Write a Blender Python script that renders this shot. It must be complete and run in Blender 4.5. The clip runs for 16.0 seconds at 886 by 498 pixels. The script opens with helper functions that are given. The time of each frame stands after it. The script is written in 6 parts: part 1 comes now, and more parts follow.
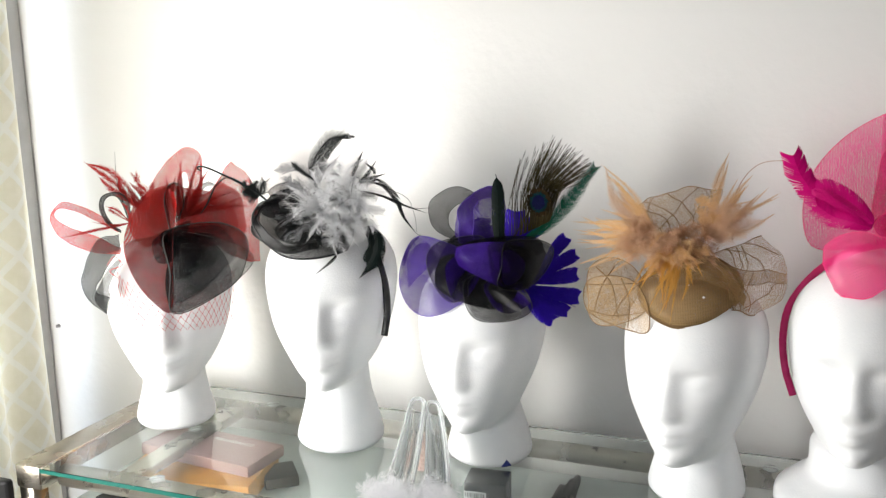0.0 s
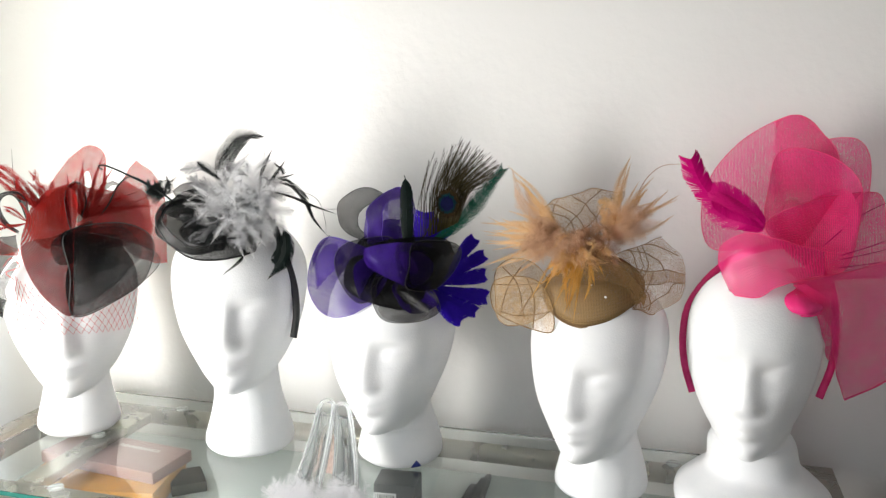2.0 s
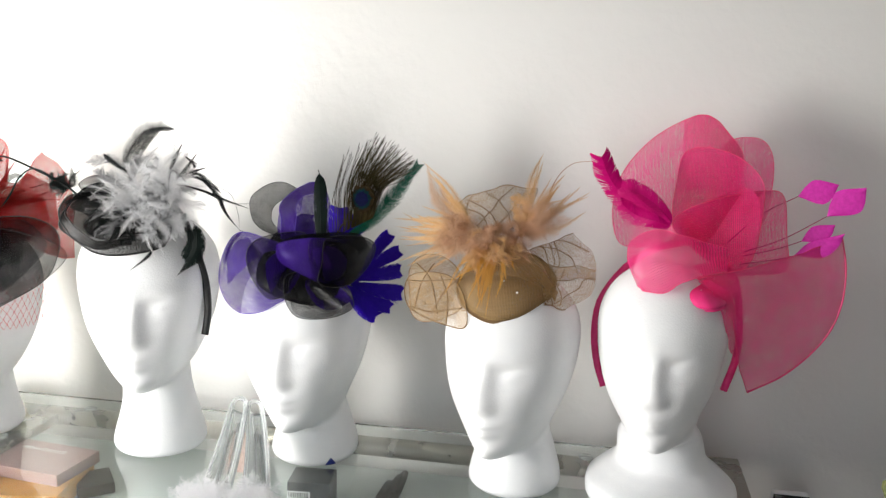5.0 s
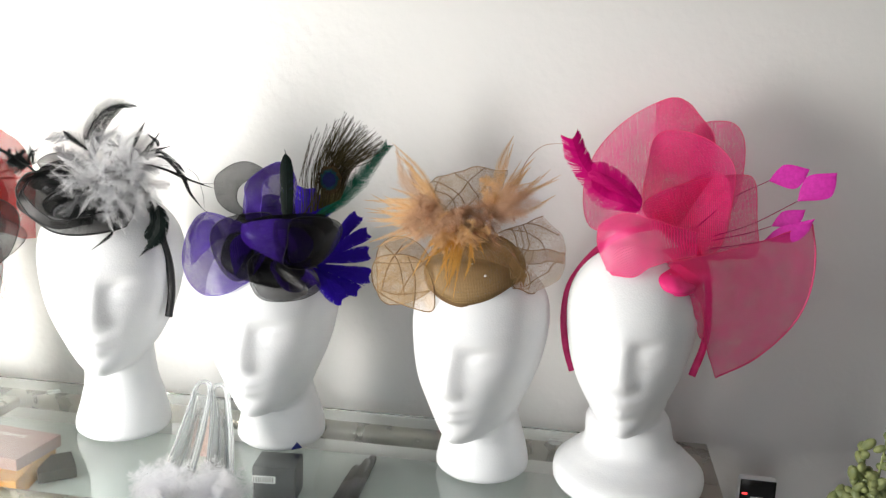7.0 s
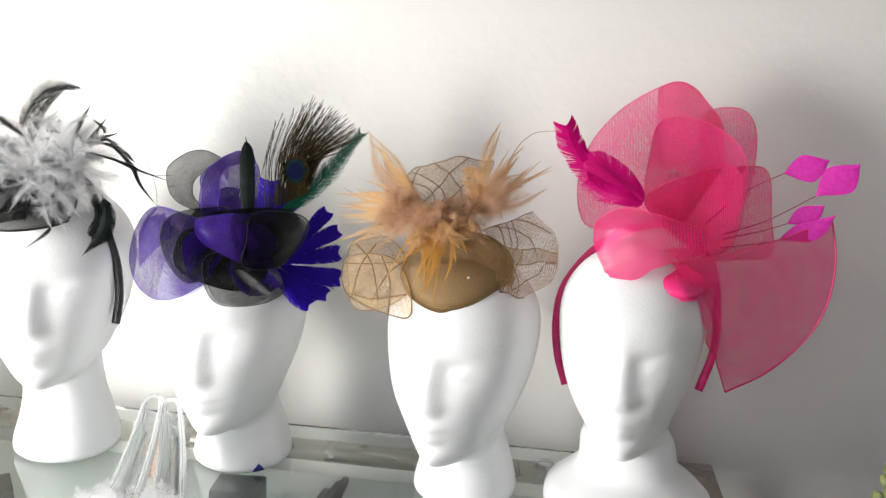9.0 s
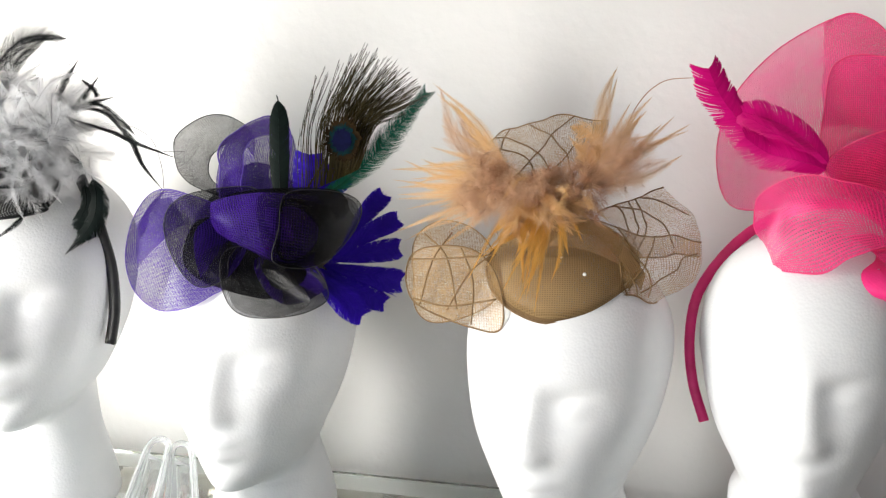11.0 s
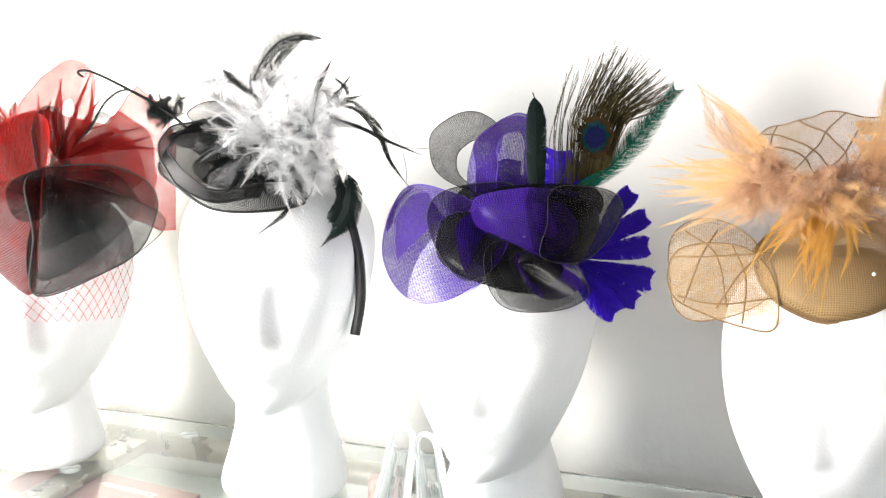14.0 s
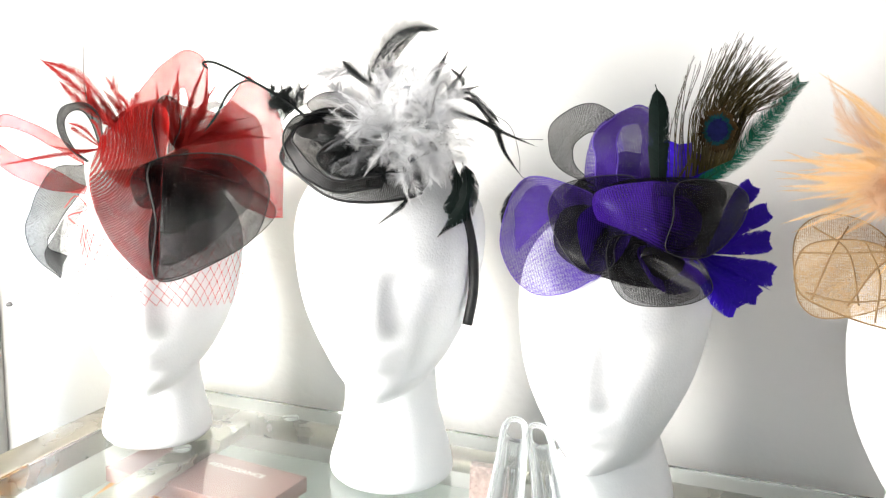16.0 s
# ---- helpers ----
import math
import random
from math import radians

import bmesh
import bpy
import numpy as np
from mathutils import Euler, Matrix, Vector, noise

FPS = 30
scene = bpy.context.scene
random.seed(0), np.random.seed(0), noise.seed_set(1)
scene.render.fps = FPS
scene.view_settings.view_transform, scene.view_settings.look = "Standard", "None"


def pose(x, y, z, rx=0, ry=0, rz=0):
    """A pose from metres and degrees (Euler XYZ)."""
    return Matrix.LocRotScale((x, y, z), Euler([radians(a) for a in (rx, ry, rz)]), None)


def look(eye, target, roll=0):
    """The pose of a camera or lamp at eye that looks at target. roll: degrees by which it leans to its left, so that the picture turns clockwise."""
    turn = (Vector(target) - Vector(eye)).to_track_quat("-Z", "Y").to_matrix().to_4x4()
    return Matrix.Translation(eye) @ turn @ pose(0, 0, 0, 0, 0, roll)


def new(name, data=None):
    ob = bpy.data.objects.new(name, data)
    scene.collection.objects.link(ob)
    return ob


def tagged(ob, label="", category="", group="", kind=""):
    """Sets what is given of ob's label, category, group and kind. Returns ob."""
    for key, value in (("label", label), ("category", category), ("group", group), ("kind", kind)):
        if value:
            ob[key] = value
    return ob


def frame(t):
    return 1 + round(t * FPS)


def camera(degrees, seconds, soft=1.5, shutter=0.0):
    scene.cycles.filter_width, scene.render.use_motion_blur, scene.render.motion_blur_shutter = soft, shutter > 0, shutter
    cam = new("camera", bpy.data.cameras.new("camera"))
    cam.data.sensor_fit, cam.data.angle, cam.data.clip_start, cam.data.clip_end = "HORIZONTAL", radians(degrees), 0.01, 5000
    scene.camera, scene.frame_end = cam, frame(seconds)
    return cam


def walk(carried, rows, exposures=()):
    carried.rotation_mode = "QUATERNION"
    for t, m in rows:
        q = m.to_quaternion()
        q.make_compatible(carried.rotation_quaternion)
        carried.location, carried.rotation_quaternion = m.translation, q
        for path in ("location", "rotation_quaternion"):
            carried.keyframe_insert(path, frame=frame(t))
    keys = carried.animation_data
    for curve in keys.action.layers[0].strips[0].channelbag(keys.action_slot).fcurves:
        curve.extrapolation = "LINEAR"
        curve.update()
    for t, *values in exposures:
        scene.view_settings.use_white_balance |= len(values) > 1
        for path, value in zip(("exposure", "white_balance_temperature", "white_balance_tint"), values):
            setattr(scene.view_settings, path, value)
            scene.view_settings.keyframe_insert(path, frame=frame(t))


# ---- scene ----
cam = camera(54.7, 16.0, soft=1.3)
PATH = [
    (0, (0.304, -0.057, 1.406), (-0.365, 1.791, 1.033), -0.7),
    (0.5, (0.306, -0.057, 1.406), (-0.327, 1.803, 1.032), -0.4),
    (1, (0.314, -0.055, 1.405), (-0.277, 1.819, 1.033), -0.1),
    (1.5, (0.319, -0.056, 1.407), (-0.233, 1.83, 1.036), 0.0),
    (2, (0.326, -0.052, 1.404), (-0.183, 1.846, 1.037), 0.2),
    (2.5, (0.333, -0.053, 1.407), (-0.14, 1.855, 1.039), 0.4),
    (3, (0.34, -0.053, 1.406), (-0.108, 1.862, 1.04), 0.6),
    (3.5, (0.342, -0.051, 1.406), (-0.078, 1.87, 1.038), 0.7),
    (4, (0.345, -0.049, 1.403), (-0.053, 1.877, 1.037), 0.9),
    (6.5, (0.354, -0.033, 1.4), (0.033, 1.902, 1.009), 1.6),
    (7, (0.358, -0.029, 1.396), (0.047, 1.905, 0.993), 1.9),
    (7.5, (0.354, -0.028, 1.397), (0.068, 1.908, 0.981), 2.6),
    (8, (0.357, -0.029, 1.397), (0.093, 1.911, 0.987), 2.9),
    (8.2, (0.362, -0.029, 1.397), (0.099, 1.911, 0.989), 2.7),
    (10.3, (0.308, 0.273, 1.289), (-0.046, 2.218, 0.983), 1.4),
    (10.5, (0.3, 0.274, 1.287), (-0.067, 2.217, 0.986), 1.3),
    (11, (0.272, 0.265, 1.295), (-0.082, 2.208, 0.98), 1.3),
    (11.5, (0.247, 0.257, 1.299), (-0.11, 2.197, 0.969), 1.4),
    (12, (0.226, 0.251, 1.292), (-0.171, 2.185, 0.969), 1.4),
    (12.5, (0.189, 0.242, 1.293), (-0.19, 2.179, 0.97), 1.7),
    (13, (0.172, 0.238, 1.289), (-0.264, 2.164, 0.971), 1.5),
    (13.5, (0.161, 0.233, 1.284), (-0.339, 2.146, 0.981), 1.4),
    (14, (0.146, 0.231, 1.284), (-0.398, 2.132, 0.981), 1.4),
    (14.5, (0.135, 0.228, 1.284), (-0.448, 2.116, 0.975), 1.4),
    (15, (0.124, 0.224, 1.284), (-0.491, 2.1, 0.967), 1.4),
    (15.5, (0.114, 0.218, 1.282), (-0.526, 2.086, 0.963), 1.7),
    (16, (0.097, 0.213, 1.289), (-0.558, 2.071, 0.946), 1.6),
]
EXPOSURES = [(0, -0.05), (4, 0.02), (8, 0.12), (10.5, 0.33), (11, 0.18), (12, 0.25), (13, 0.45), (14, 0.85), (15, 0.92), (16, 0.62)]
walk(cam, [(t, look(eye, target, roll)) for t, eye, target, roll in PATH], EXPOSURES)
# ---- world and lights ----
world = bpy.data.worlds.new("sky")
scene.world = world
world.use_nodes = True
wn = world.node_tree
sky = wn.nodes.new("ShaderNodeTexSky")
sky.sky_type, sky.sun_disc = "NISHITA", False
sky.sun_elevation, sky.sun_rotation = radians(35), radians(250)
wn.links.new(sky.outputs[0], wn.nodes["Background"].inputs[0])
wn.nodes["Background"].inputs[1].default_value = 0.1


def area_lamp(name, eye, target, sx, sy, watts, colour, spread=180):
    data = bpy.data.lights.new(name, "AREA")
    data.shape, data.size, data.size_y, data.energy, data.color = "RECTANGLE", sx, sy, watts, colour
    data.spread = radians(spread)
    ob = new(name, data)
    ob.matrix_world = look(eye, target)
    return ob


# daylight in the side window, in the shop front behind the viewer and behind the curtain
area_lamp("window_daylight", (-0.88, 0.02, 1.16), (0.0, 1.06, 1.28), 0.36, 0.7, 12.5, (1.0, 0.975, 0.93), 130)
area_lamp("shopfront_daylight", (-0.1, -2.35, 1.5), (0.0, 1.0, 1.2), 1.4, 1.8, 7.5, (0.95, 0.97, 1.0))
area_lamp("curtain_daylight", (-1.01, 0.62, 1.4), (0.0, 0.62, 1.4), 0.6, 1.2, 14.0, (0.84, 0.92, 1.0))

# ---- materials ----


def material(name, colour, rough=0.5, metal=0.0, **extra):
    m = bpy.data.materials.new(name)
    m.use_nodes = True
    b = m.node_tree.nodes["Principled BSDF"]
    b.inputs["Base Color"].default_value = (*colour, 1)
    b.inputs["Roughness"].default_value = rough
    b.inputs["Metallic"].default_value = metal
    for key, value in extra.items():
        b.inputs[key.replace("_", " ") if key[0].isupper() else key.replace("_", " ").title() if key != "ior" else "IOR"].default_value = value
    return m


def noisy(m, scale, low, high, detail=6.0, bump=0.0, bump_scale=None, rough=None, coords="Object"):
    """Colour that wanders between two tones, and a fine relief."""
    t = m.node_tree
    b = t.nodes["Principled BSDF"]
    co = t.nodes.new("ShaderNodeTexCoord")
    n = t.nodes.new("ShaderNodeTexNoise")
    n.inputs["Scale"].default_value, n.inputs["Detail"].default_value = scale, detail
    t.links.new(co.outputs[coords], n.inputs["Vector"])
    ramp = t.nodes.new("ShaderNodeValToRGB")
    ramp.color_ramp.elements[0].position, ramp.color_ramp.elements[1].position = 0.3, 0.7
    ramp.color_ramp.elements[0].color, ramp.color_ramp.elements[1].color = (*low, 1), (*high, 1)
    t.links.new(n.outputs["Fac"], ramp.inputs[0])
    t.links.new(ramp.outputs[0], b.inputs["Base Color"])
    if bump:
        n2 = t.nodes.new("ShaderNodeTexNoise")
        n2.inputs["Scale"].default_value, n2.inputs["Detail"].default_value = bump_scale or scale * 4, 4
        t.links.new(co.outputs[coords], n2.inputs["Vector"])
        bp = t.nodes.new("ShaderNodeBump")
        bp.inputs["Strength"].default_value, bp.inputs["Distance"].default_value = bump, 0.002
        t.links.new(n2.outputs["Fac"], bp.inputs["Height"])
        t.links.new(bp.outputs[0], b.inputs["Normal"])
    if rough:
        mr = t.nodes.new("ShaderNodeMapRange")
        mr.inputs["To Min"].default_value, mr.inputs["To Max"].default_value = rough
        t.links.new(n.outputs["Fac"], mr.inputs["Value"])
        t.links.new(mr.outputs[0], b.inputs["Roughness"])
    return m


def gauze(name, colour, dark, cover, thread=4600.0, sheen=0.35, thin=0.4):
    """Stiff woven mesh: crossing threads with open gaps between them, seen through in part."""
    m = bpy.data.materials.new(name)
    m.use_nodes = True
    t = m.node_tree
    t.nodes.remove(t.nodes["Principled BSDF"])
    out = t.nodes["Material Output"]
    co = t.nodes.new("ShaderNodeTexCoord")
    add = []
    for axis in ("X", "Y"):
        w = t.nodes.new("ShaderNodeTexWave")
        w.wave_type, w.bands_direction = "BANDS", axis
        w.inputs["Scale"].default_value = thread / 17.0
        w.inputs["Distortion"].default_value = 1.0
        w.inputs["Detail"].default_value = 1
        t.links.new(co.outputs["UV"], w.inputs["Vector"])
        add.append(w)
    top = t.nodes.new("ShaderNodeMath")
    top.operation = "MAXIMUM"
    t.links.new(add[0].outputs["Fac"], top.inputs[0])
    t.links.new(add[1].outputs["Fac"], top.inputs[1])
    big = t.nodes.new("ShaderNodeTexNoise")
    big.inputs["Scale"].default_value, big.inputs["Detail"].default_value = 45, 4
    t.links.new(co.outputs["Object"], big.inputs["Vector"])
    fac = t.nodes.new("ShaderNodeMapRange")
    fac.inputs["From Min"].default_value, fac.inputs["From Max"].default_value = 0.2, 1.0
    fac.inputs["To Min"].default_value, fac.inputs["To Max"].default_value = cover - 0.26, cover + 0.2
    t.links.new(top.outputs[0], fac.inputs["Value"])
    wob = t.nodes.new("ShaderNodeMath")
    wob.operation = "MULTIPLY_ADD"
    wob.inputs[1].default_value, wob.inputs[2].default_value = 0.3, -0.15
    t.links.new(big.outputs["Fac"], wob.inputs[0])
    fine = t.nodes.new("ShaderNodeTexNoise")
    fine.inputs["Scale"].default_value, fine.inputs["Detail"].default_value = 620, 2
    t.links.new(co.outputs["Object"], fine.inputs["Vector"])
    grain = t.nodes.new("ShaderNodeMath")
    grain.operation = "MULTIPLY_ADD"
    grain.inputs[1].default_value = 0.5
    t.links.new(fine.outputs["Fac"], grain.inputs[0])
    shift = t.nodes.new("ShaderNodeMath")
    shift.operation = "SUBTRACT"
    shift.inputs[1].default_value = 0.25
    t.links.new(fac.outputs[0], shift.inputs[0])
    t.links.new(shift.outputs[0], grain.inputs[2])
    tot = t.nodes.new("ShaderNodeMath")
    tot.operation, tot.use_clamp = "ADD", True
    t.links.new(grain.outputs[0], tot.inputs[0])
    t.links.new(wob.outputs[0], tot.inputs[1])
    mixc = t.nodes.new("ShaderNodeMix")
    mixc.data_type = "RGBA"
    mixc.inputs[6].default_value, mixc.inputs[7].default_value = (*dark, 1), (*colour, 1)
    tone = t.nodes.new("ShaderNodeMath")
    tone.operation, tone.use_clamp = "MULTIPLY_ADD", True
    tone.inputs[1].default_value = 0.6
    t.links.new(top.outputs[0], tone.inputs[0])
    half = t.nodes.new("ShaderNodeMath")
    half.operation = "MULTIPLY_ADD"
    half.inputs[1].default_value, half.inputs[2].default_value = 1.2, -0.4
    t.links.new(big.outputs["Fac"], half.inputs[0])
    t.links.new(half.outputs[0], tone.inputs[2])
    t.links.new(tone.outputs[0], mixc.inputs[0])
    dif = t.nodes.new("ShaderNodeBsdfDiffuse")
    tra = t.nodes.new("ShaderNodeBsdfTranslucent")
    glo = t.nodes.new("ShaderNodeBsdfGlossy")
    glo.inputs["Roughness"].default_value = 0.42
    glo.inputs["Color"].default_value = (*[min(1, 0.3 + c) for c in colour], 1)
    for s in (dif, tra):
        t.links.new(mixc.outputs[2], s.inputs["Color"])
    m1, m2, m3 = (t.nodes.new("ShaderNodeMixShader") for _ in range(3))
    m1.inputs[0].default_value = thin
    t.links.new(dif.outputs[0], m1.inputs[1])
    t.links.new(tra.outputs[0], m1.inputs[2])
    m2.inputs[0].default_value = sheen * 0.22
    t.links.new(m1.outputs[0], m2.inputs[1])
    t.links.new(glo.outputs[0], m2.inputs[2])
    clear = t.nodes.new("ShaderNodeBsdfTransparent")
    t.links.new(tot.outputs[0], m3.inputs[0])
    t.links.new(clear.outputs[0], m3.inputs[1])
    t.links.new(m2.outputs[0], m3.inputs[2])
    t.links.new(m3.outputs[0], out.inputs["Surface"])
    return m


def plume(name, colour, tip, rough=0.55, thin=0.35):
    """Feather barbs: a little light shines through; the tone wanders from barb to barb."""
    m = bpy.data.materials.new(name)
    m.use_nodes = True
    t = m.node_tree
    b = t.nodes["Principled BSDF"]
    g = t.nodes.new("ShaderNodeNewGeometry")
    mix = t.nodes.new("ShaderNodeMix")
    mix.data_type = "RGBA"
    mix.inputs[6].default_value, mix.inputs[7].default_value = (*colour, 1), (*tip, 1)
    t.links.new(g.outputs["Random Per Island"], mix.inputs[0])
    t.links.new(mix.outputs[2], b.inputs["Base Color"])
    b.inputs["Roughness"].default_value = rough
    b.inputs["Specular IOR Level"].default_value = 0.12
    tr = t.nodes.new("ShaderNodeBsdfTranslucent")
    t.links.new(mix.outputs[2], tr.inputs["Color"])
    ms = t.nodes.new("ShaderNodeMixShader")
    ms.inputs[0].default_value = thin
    t.links.new(b.outputs[0], ms.inputs[1])
    t.links.new(tr.outputs[0], ms.inputs[2])
    t.links.new(ms.outputs[0], t.nodes["Material Output"].inputs["Surface"])
    return m


def foam(name):
    """Moulded polystyrene: fused beads a few millimetres across, seams between them, a satin skin."""
    m = noisy(material(name, (0.86, 0.87, 0.88), 0.36), 40, (0.84, 0.85, 0.865), (0.88, 0.885, 0.89))
    t = m.node_tree
    b = t.nodes["Principled BSDF"]
    co = t.nodes.new("ShaderNodeTexCoord")
    cells = t.nodes.new("ShaderNodeTexVoronoi")
    cells.inputs["Scale"].default_value = 520
    t.links.new(co.outputs["Object"], cells.inputs["Vector"])
    pits = t.nodes.new("ShaderNodeTexNoise")
    pits.inputs["Scale"].default_value, pits.inputs["Detail"].default_value = 120, 5
    t.links.new(co.outputs["Object"], pits.inputs["Vector"])
    total = t.nodes.new("ShaderNodeMath")
    total.operation = "MULTIPLY_ADD"
    total.inputs[1].default_value = 1.2
    t.links.new(pits.outputs["Fac"], total.inputs[0])
    t.links.new(cells.outputs["Distance"], total.inputs[2])
    bp = t.nodes.new("ShaderNodeBump")
    bp.invert = True
    bp.inputs["Strength"].default_value, bp.inputs["Distance"].default_value = 0.2, 0.0008
    t.links.new(total.outputs[0], bp.inputs["Height"])
    t.links.new(bp.outputs[0], b.inputs["Normal"])
    gloss = t.nodes.new("ShaderNodeMapRange")
    gloss.inputs["To Min"].default_value, gloss.inputs["To Max"].default_value = 0.22, 0.5
    t.links.new(pits.outputs["Fac"], gloss.inputs["Value"])
    t.links.new(gloss.outputs[0], b.inputs["Roughness"])
    return m


M_WALL = noisy(material("wall_paint", (0.8, 0.79, 0.77), 0.4), 1.5, (0.77, 0.76, 0.745), (0.81, 0.8, 0.785), bump=0.5, bump_scale=60, rough=(0.24, 0.38))
M_CEIL = material("ceiling_paint", (0.8, 0.8, 0.79), 0.7)
M_FLOOR = noisy(material("floor_wood", (0.25, 0.16, 0.1), 0.4), 9, (0.2, 0.13, 0.08), (0.3, 0.2, 0.12))
M_FOAM = foam("styrofoam")
M_METAL = noisy(material("brushed_nickel", (0.4, 0.36, 0.3), 0.3, 0.9), 30, (0.36, 0.325, 0.27), (0.44, 0.4, 0.34), rough=(0.2, 0.36))
M_GLASS = material("table_glass", (0.93, 0.98, 0.96), 0.02, 0.0, transmission_weight=1.0, ior=1.45)
M_EDGE = material("glass_edge", (0.05, 0.3, 0.24), 0.15, 0.0, transmission_weight=0.5)
M_CLEAR = material("clear_plastic", (0.93, 0.95, 0.95), 0.06)
ct = M_CLEAR.node_tree
cl, cx, cf, cm2 = (ct.nodes.new("ShaderNode" + k) for k in ("BsdfTransparent", "MixShader", "Fresnel", "Math"))
cf.inputs["IOR"].default_value = 1.5
cm2.operation, cm2.use_clamp = "MULTIPLY_ADD", True
cm2.inputs[1].default_value, cm2.inputs[2].default_value = 1.3, 0.2
ct.links.new(cf.outputs[0], cm2.inputs[0])
ct.links.new(cm2.outputs[0], cx.inputs[0])
ct.links.new(cl.outputs[0], cx.inputs[1])
ct.links.new(ct.nodes["Principled BSDF"].outputs[0], cx.inputs[2])
ct.links.new(cx.outputs[0], ct.nodes["Material Output"].inputs["Surface"])
M_DARK = noisy(material("black_card", (0.014, 0.014, 0.015), 0.5), 20, (0.01, 0.01, 0.011), (0.02, 0.02, 0.021))
M_SATIN_BLACK = noisy(material("black_satin", (0.012, 0.012, 0.013), 0.4), 90, (0.008, 0.008, 0.009), (0.02, 0.02, 0.021), bump=0.2, bump_scale=900)
M_WHITE_TAG = material("white_print", (0.75, 0.75, 0.75), 0.5)
M_CURTAIN = noisy(material("curtain_cloth", (0.9, 0.87, 0.76), 0.8, 0.0), 60, (0.87, 0.84, 0.73), (0.92, 0.89, 0.8), bump=0.2, bump_scale=400)
M_FRAME = noisy(material("window_frame_paint", (0.5, 0.49, 0.47), 0.5), 20, (0.46, 0.45, 0.43), (0.54, 0.53, 0.51))

# ---- building helpers ----


def part(name, bm, mat, parent=None, label="", smooth=True):
    me = bpy.data.meshes.new(name)
    bm.to_mesh(me)
    bm.free()
    me.materials.append(mat)
    if smooth:
        me.shade_smooth()
    ob = new(name, me)
    if parent is not None:
        ob.parent = parent
    if label:
        ob["label"] = label
    return ob


def thing(name, at, label, category, group=""):
    ob = new(name)
    ob.empty_display_size = 0.02
    ob.location = at
    return tagged(ob, label, category, group)


def box(bm, x0, x1, y0, y1, z0, z1, bevel=0.0):
    vs = bmesh.ops.create_cube(bm, size=1)["verts"]
    for v in vs:
        v.co = Vector((x0 + (v.co.x + 0.5) * (x1 - x0), y0 + (v.co.y + 0.5) * (y1 - y0), z0 + (v.co.z + 0.5) * (z1 - z0)))
    if bevel:
        edges = list({e for v in vs for e in v.link_edges})
        bmesh.ops.bevel(bm, geom=edges, offset=bevel, segments=2, profile=0.5, affect="EDGES")
    return bm


def boxes(*spec, bevel=0.0):
    bm = bmesh.new()
    for s in spec:
        box(bm, *s, bevel=bevel)
    return bm


def spline(pts, n, closed=False):
    """n points on a smooth line through the given ones."""
    p = [Vector(q) for q in pts]
    k = len(p)
    if k == 2 and not closed:
        return [p[0].lerp(p[1], i / (n - 1)) for i in range(n)]
    spans = k if closed else k - 1
    out = []
    for i in range(n):
        s = i / (n if closed else n - 1) * spans
        j = min(int(s), spans - 1)
        f = s - j
        if closed:
            a, b, c, d = (p[(j + o) % k] for o in (-1, 0, 1, 2))
        else:
            b, c = p[j], p[j + 1]
            a = p[j - 1] if j else b * 2 - c
            d = p[j + 2] if j + 2 < k else c * 2 - b
        out.append(0.5 * (2 * b + (c - a) * f + (2 * a - 5 * b + 4 * c - d) * f * f + (3 * b - a - 3 * c + d) * f ** 3))
    return out


def skin(bm, rows, closed=False, uv_scale=1.0):
    """Quads over rows of points, with their true lengths as UV."""
    uv = bm.loops.layers.uv.verify()
    vs = [[bm.verts.new(q) for q in r] for r in rows]
    n = len(rows[0])
    width = sum((rows[0][i + 1] - rows[0][i]).length + (rows[-1][i + 1] - rows[-1][i]).length for i in range(n - 1)) / 2
    height = sum((rows[i + 1][n // 2] - rows[i][n // 2]).length for i in range(len(rows) - 1))
    for i in range(len(rows) - 1):
        for j in range(n if closed else n - 1):
            k = (j + 1) % n
            try:
                f = bm.faces.new((vs[i][j], vs[i][k], vs[i + 1][k], vs[i + 1][j]))
            except ValueError:
                continue
            for loop, (a, b) in zip(f.loops, ((i, j), (i, j + 1), (i + 1, j + 1), (i + 1, j))):
                loop[uv].uv = (b / max(1, n - 1) * width * uv_scale, a / (len(rows) - 1) * height * uv_scale)
    return vs


def tube(bm, pts, radius, sides=6, taper=1.0):
    """A round bar along points; taper: the end's radius as a share of the start's."""
    pts = [Vector(p) for p in pts]
    rows, n = [], len(pts)
    up = Vector((0.31, 0.17, 0.93))
    for i, p in enumerate(pts):
        d = (pts[min(i + 1, n - 1)] - pts[max(i - 1, 0)]).normalized()
        a = d.cross(up).normalized()
        b = d.cross(a)
        r = radius * (1 + (taper - 1) * i / (n - 1))
        rows.append([p + (a * math.cos(t) + b * math.sin(t)) * r for t in (2 * math.pi * k / sides for k in range(sides))])
    vs = skin(bm, rows, closed=True)
    bm.faces.new(vs[0][::-1])
    bm.faces.new(vs[-1])
    return bm


def cm(pts):
    return [Vector(p) * 0.01 for p in pts]


def sheet(rails, nu=28, nv=14, crease=0.0015):
    """A cloth stretched over several rails, each a smooth line through its points (cm)."""
    lines = [spline(cm(r), nu) for r in rails]
    rows = [[None] * nu for _ in range(nv)]
    for j in range(nu):
        for i, q in enumerate(spline([ln[j] for ln in lines], nv)):
            rows[i][j] = q + Vector((noise.noise(q * 60), noise.noise(q * 60 + Vector((7, 0, 0))), noise.noise(q * 60 + Vector((0, 9, 0))))) * crease
    return rows


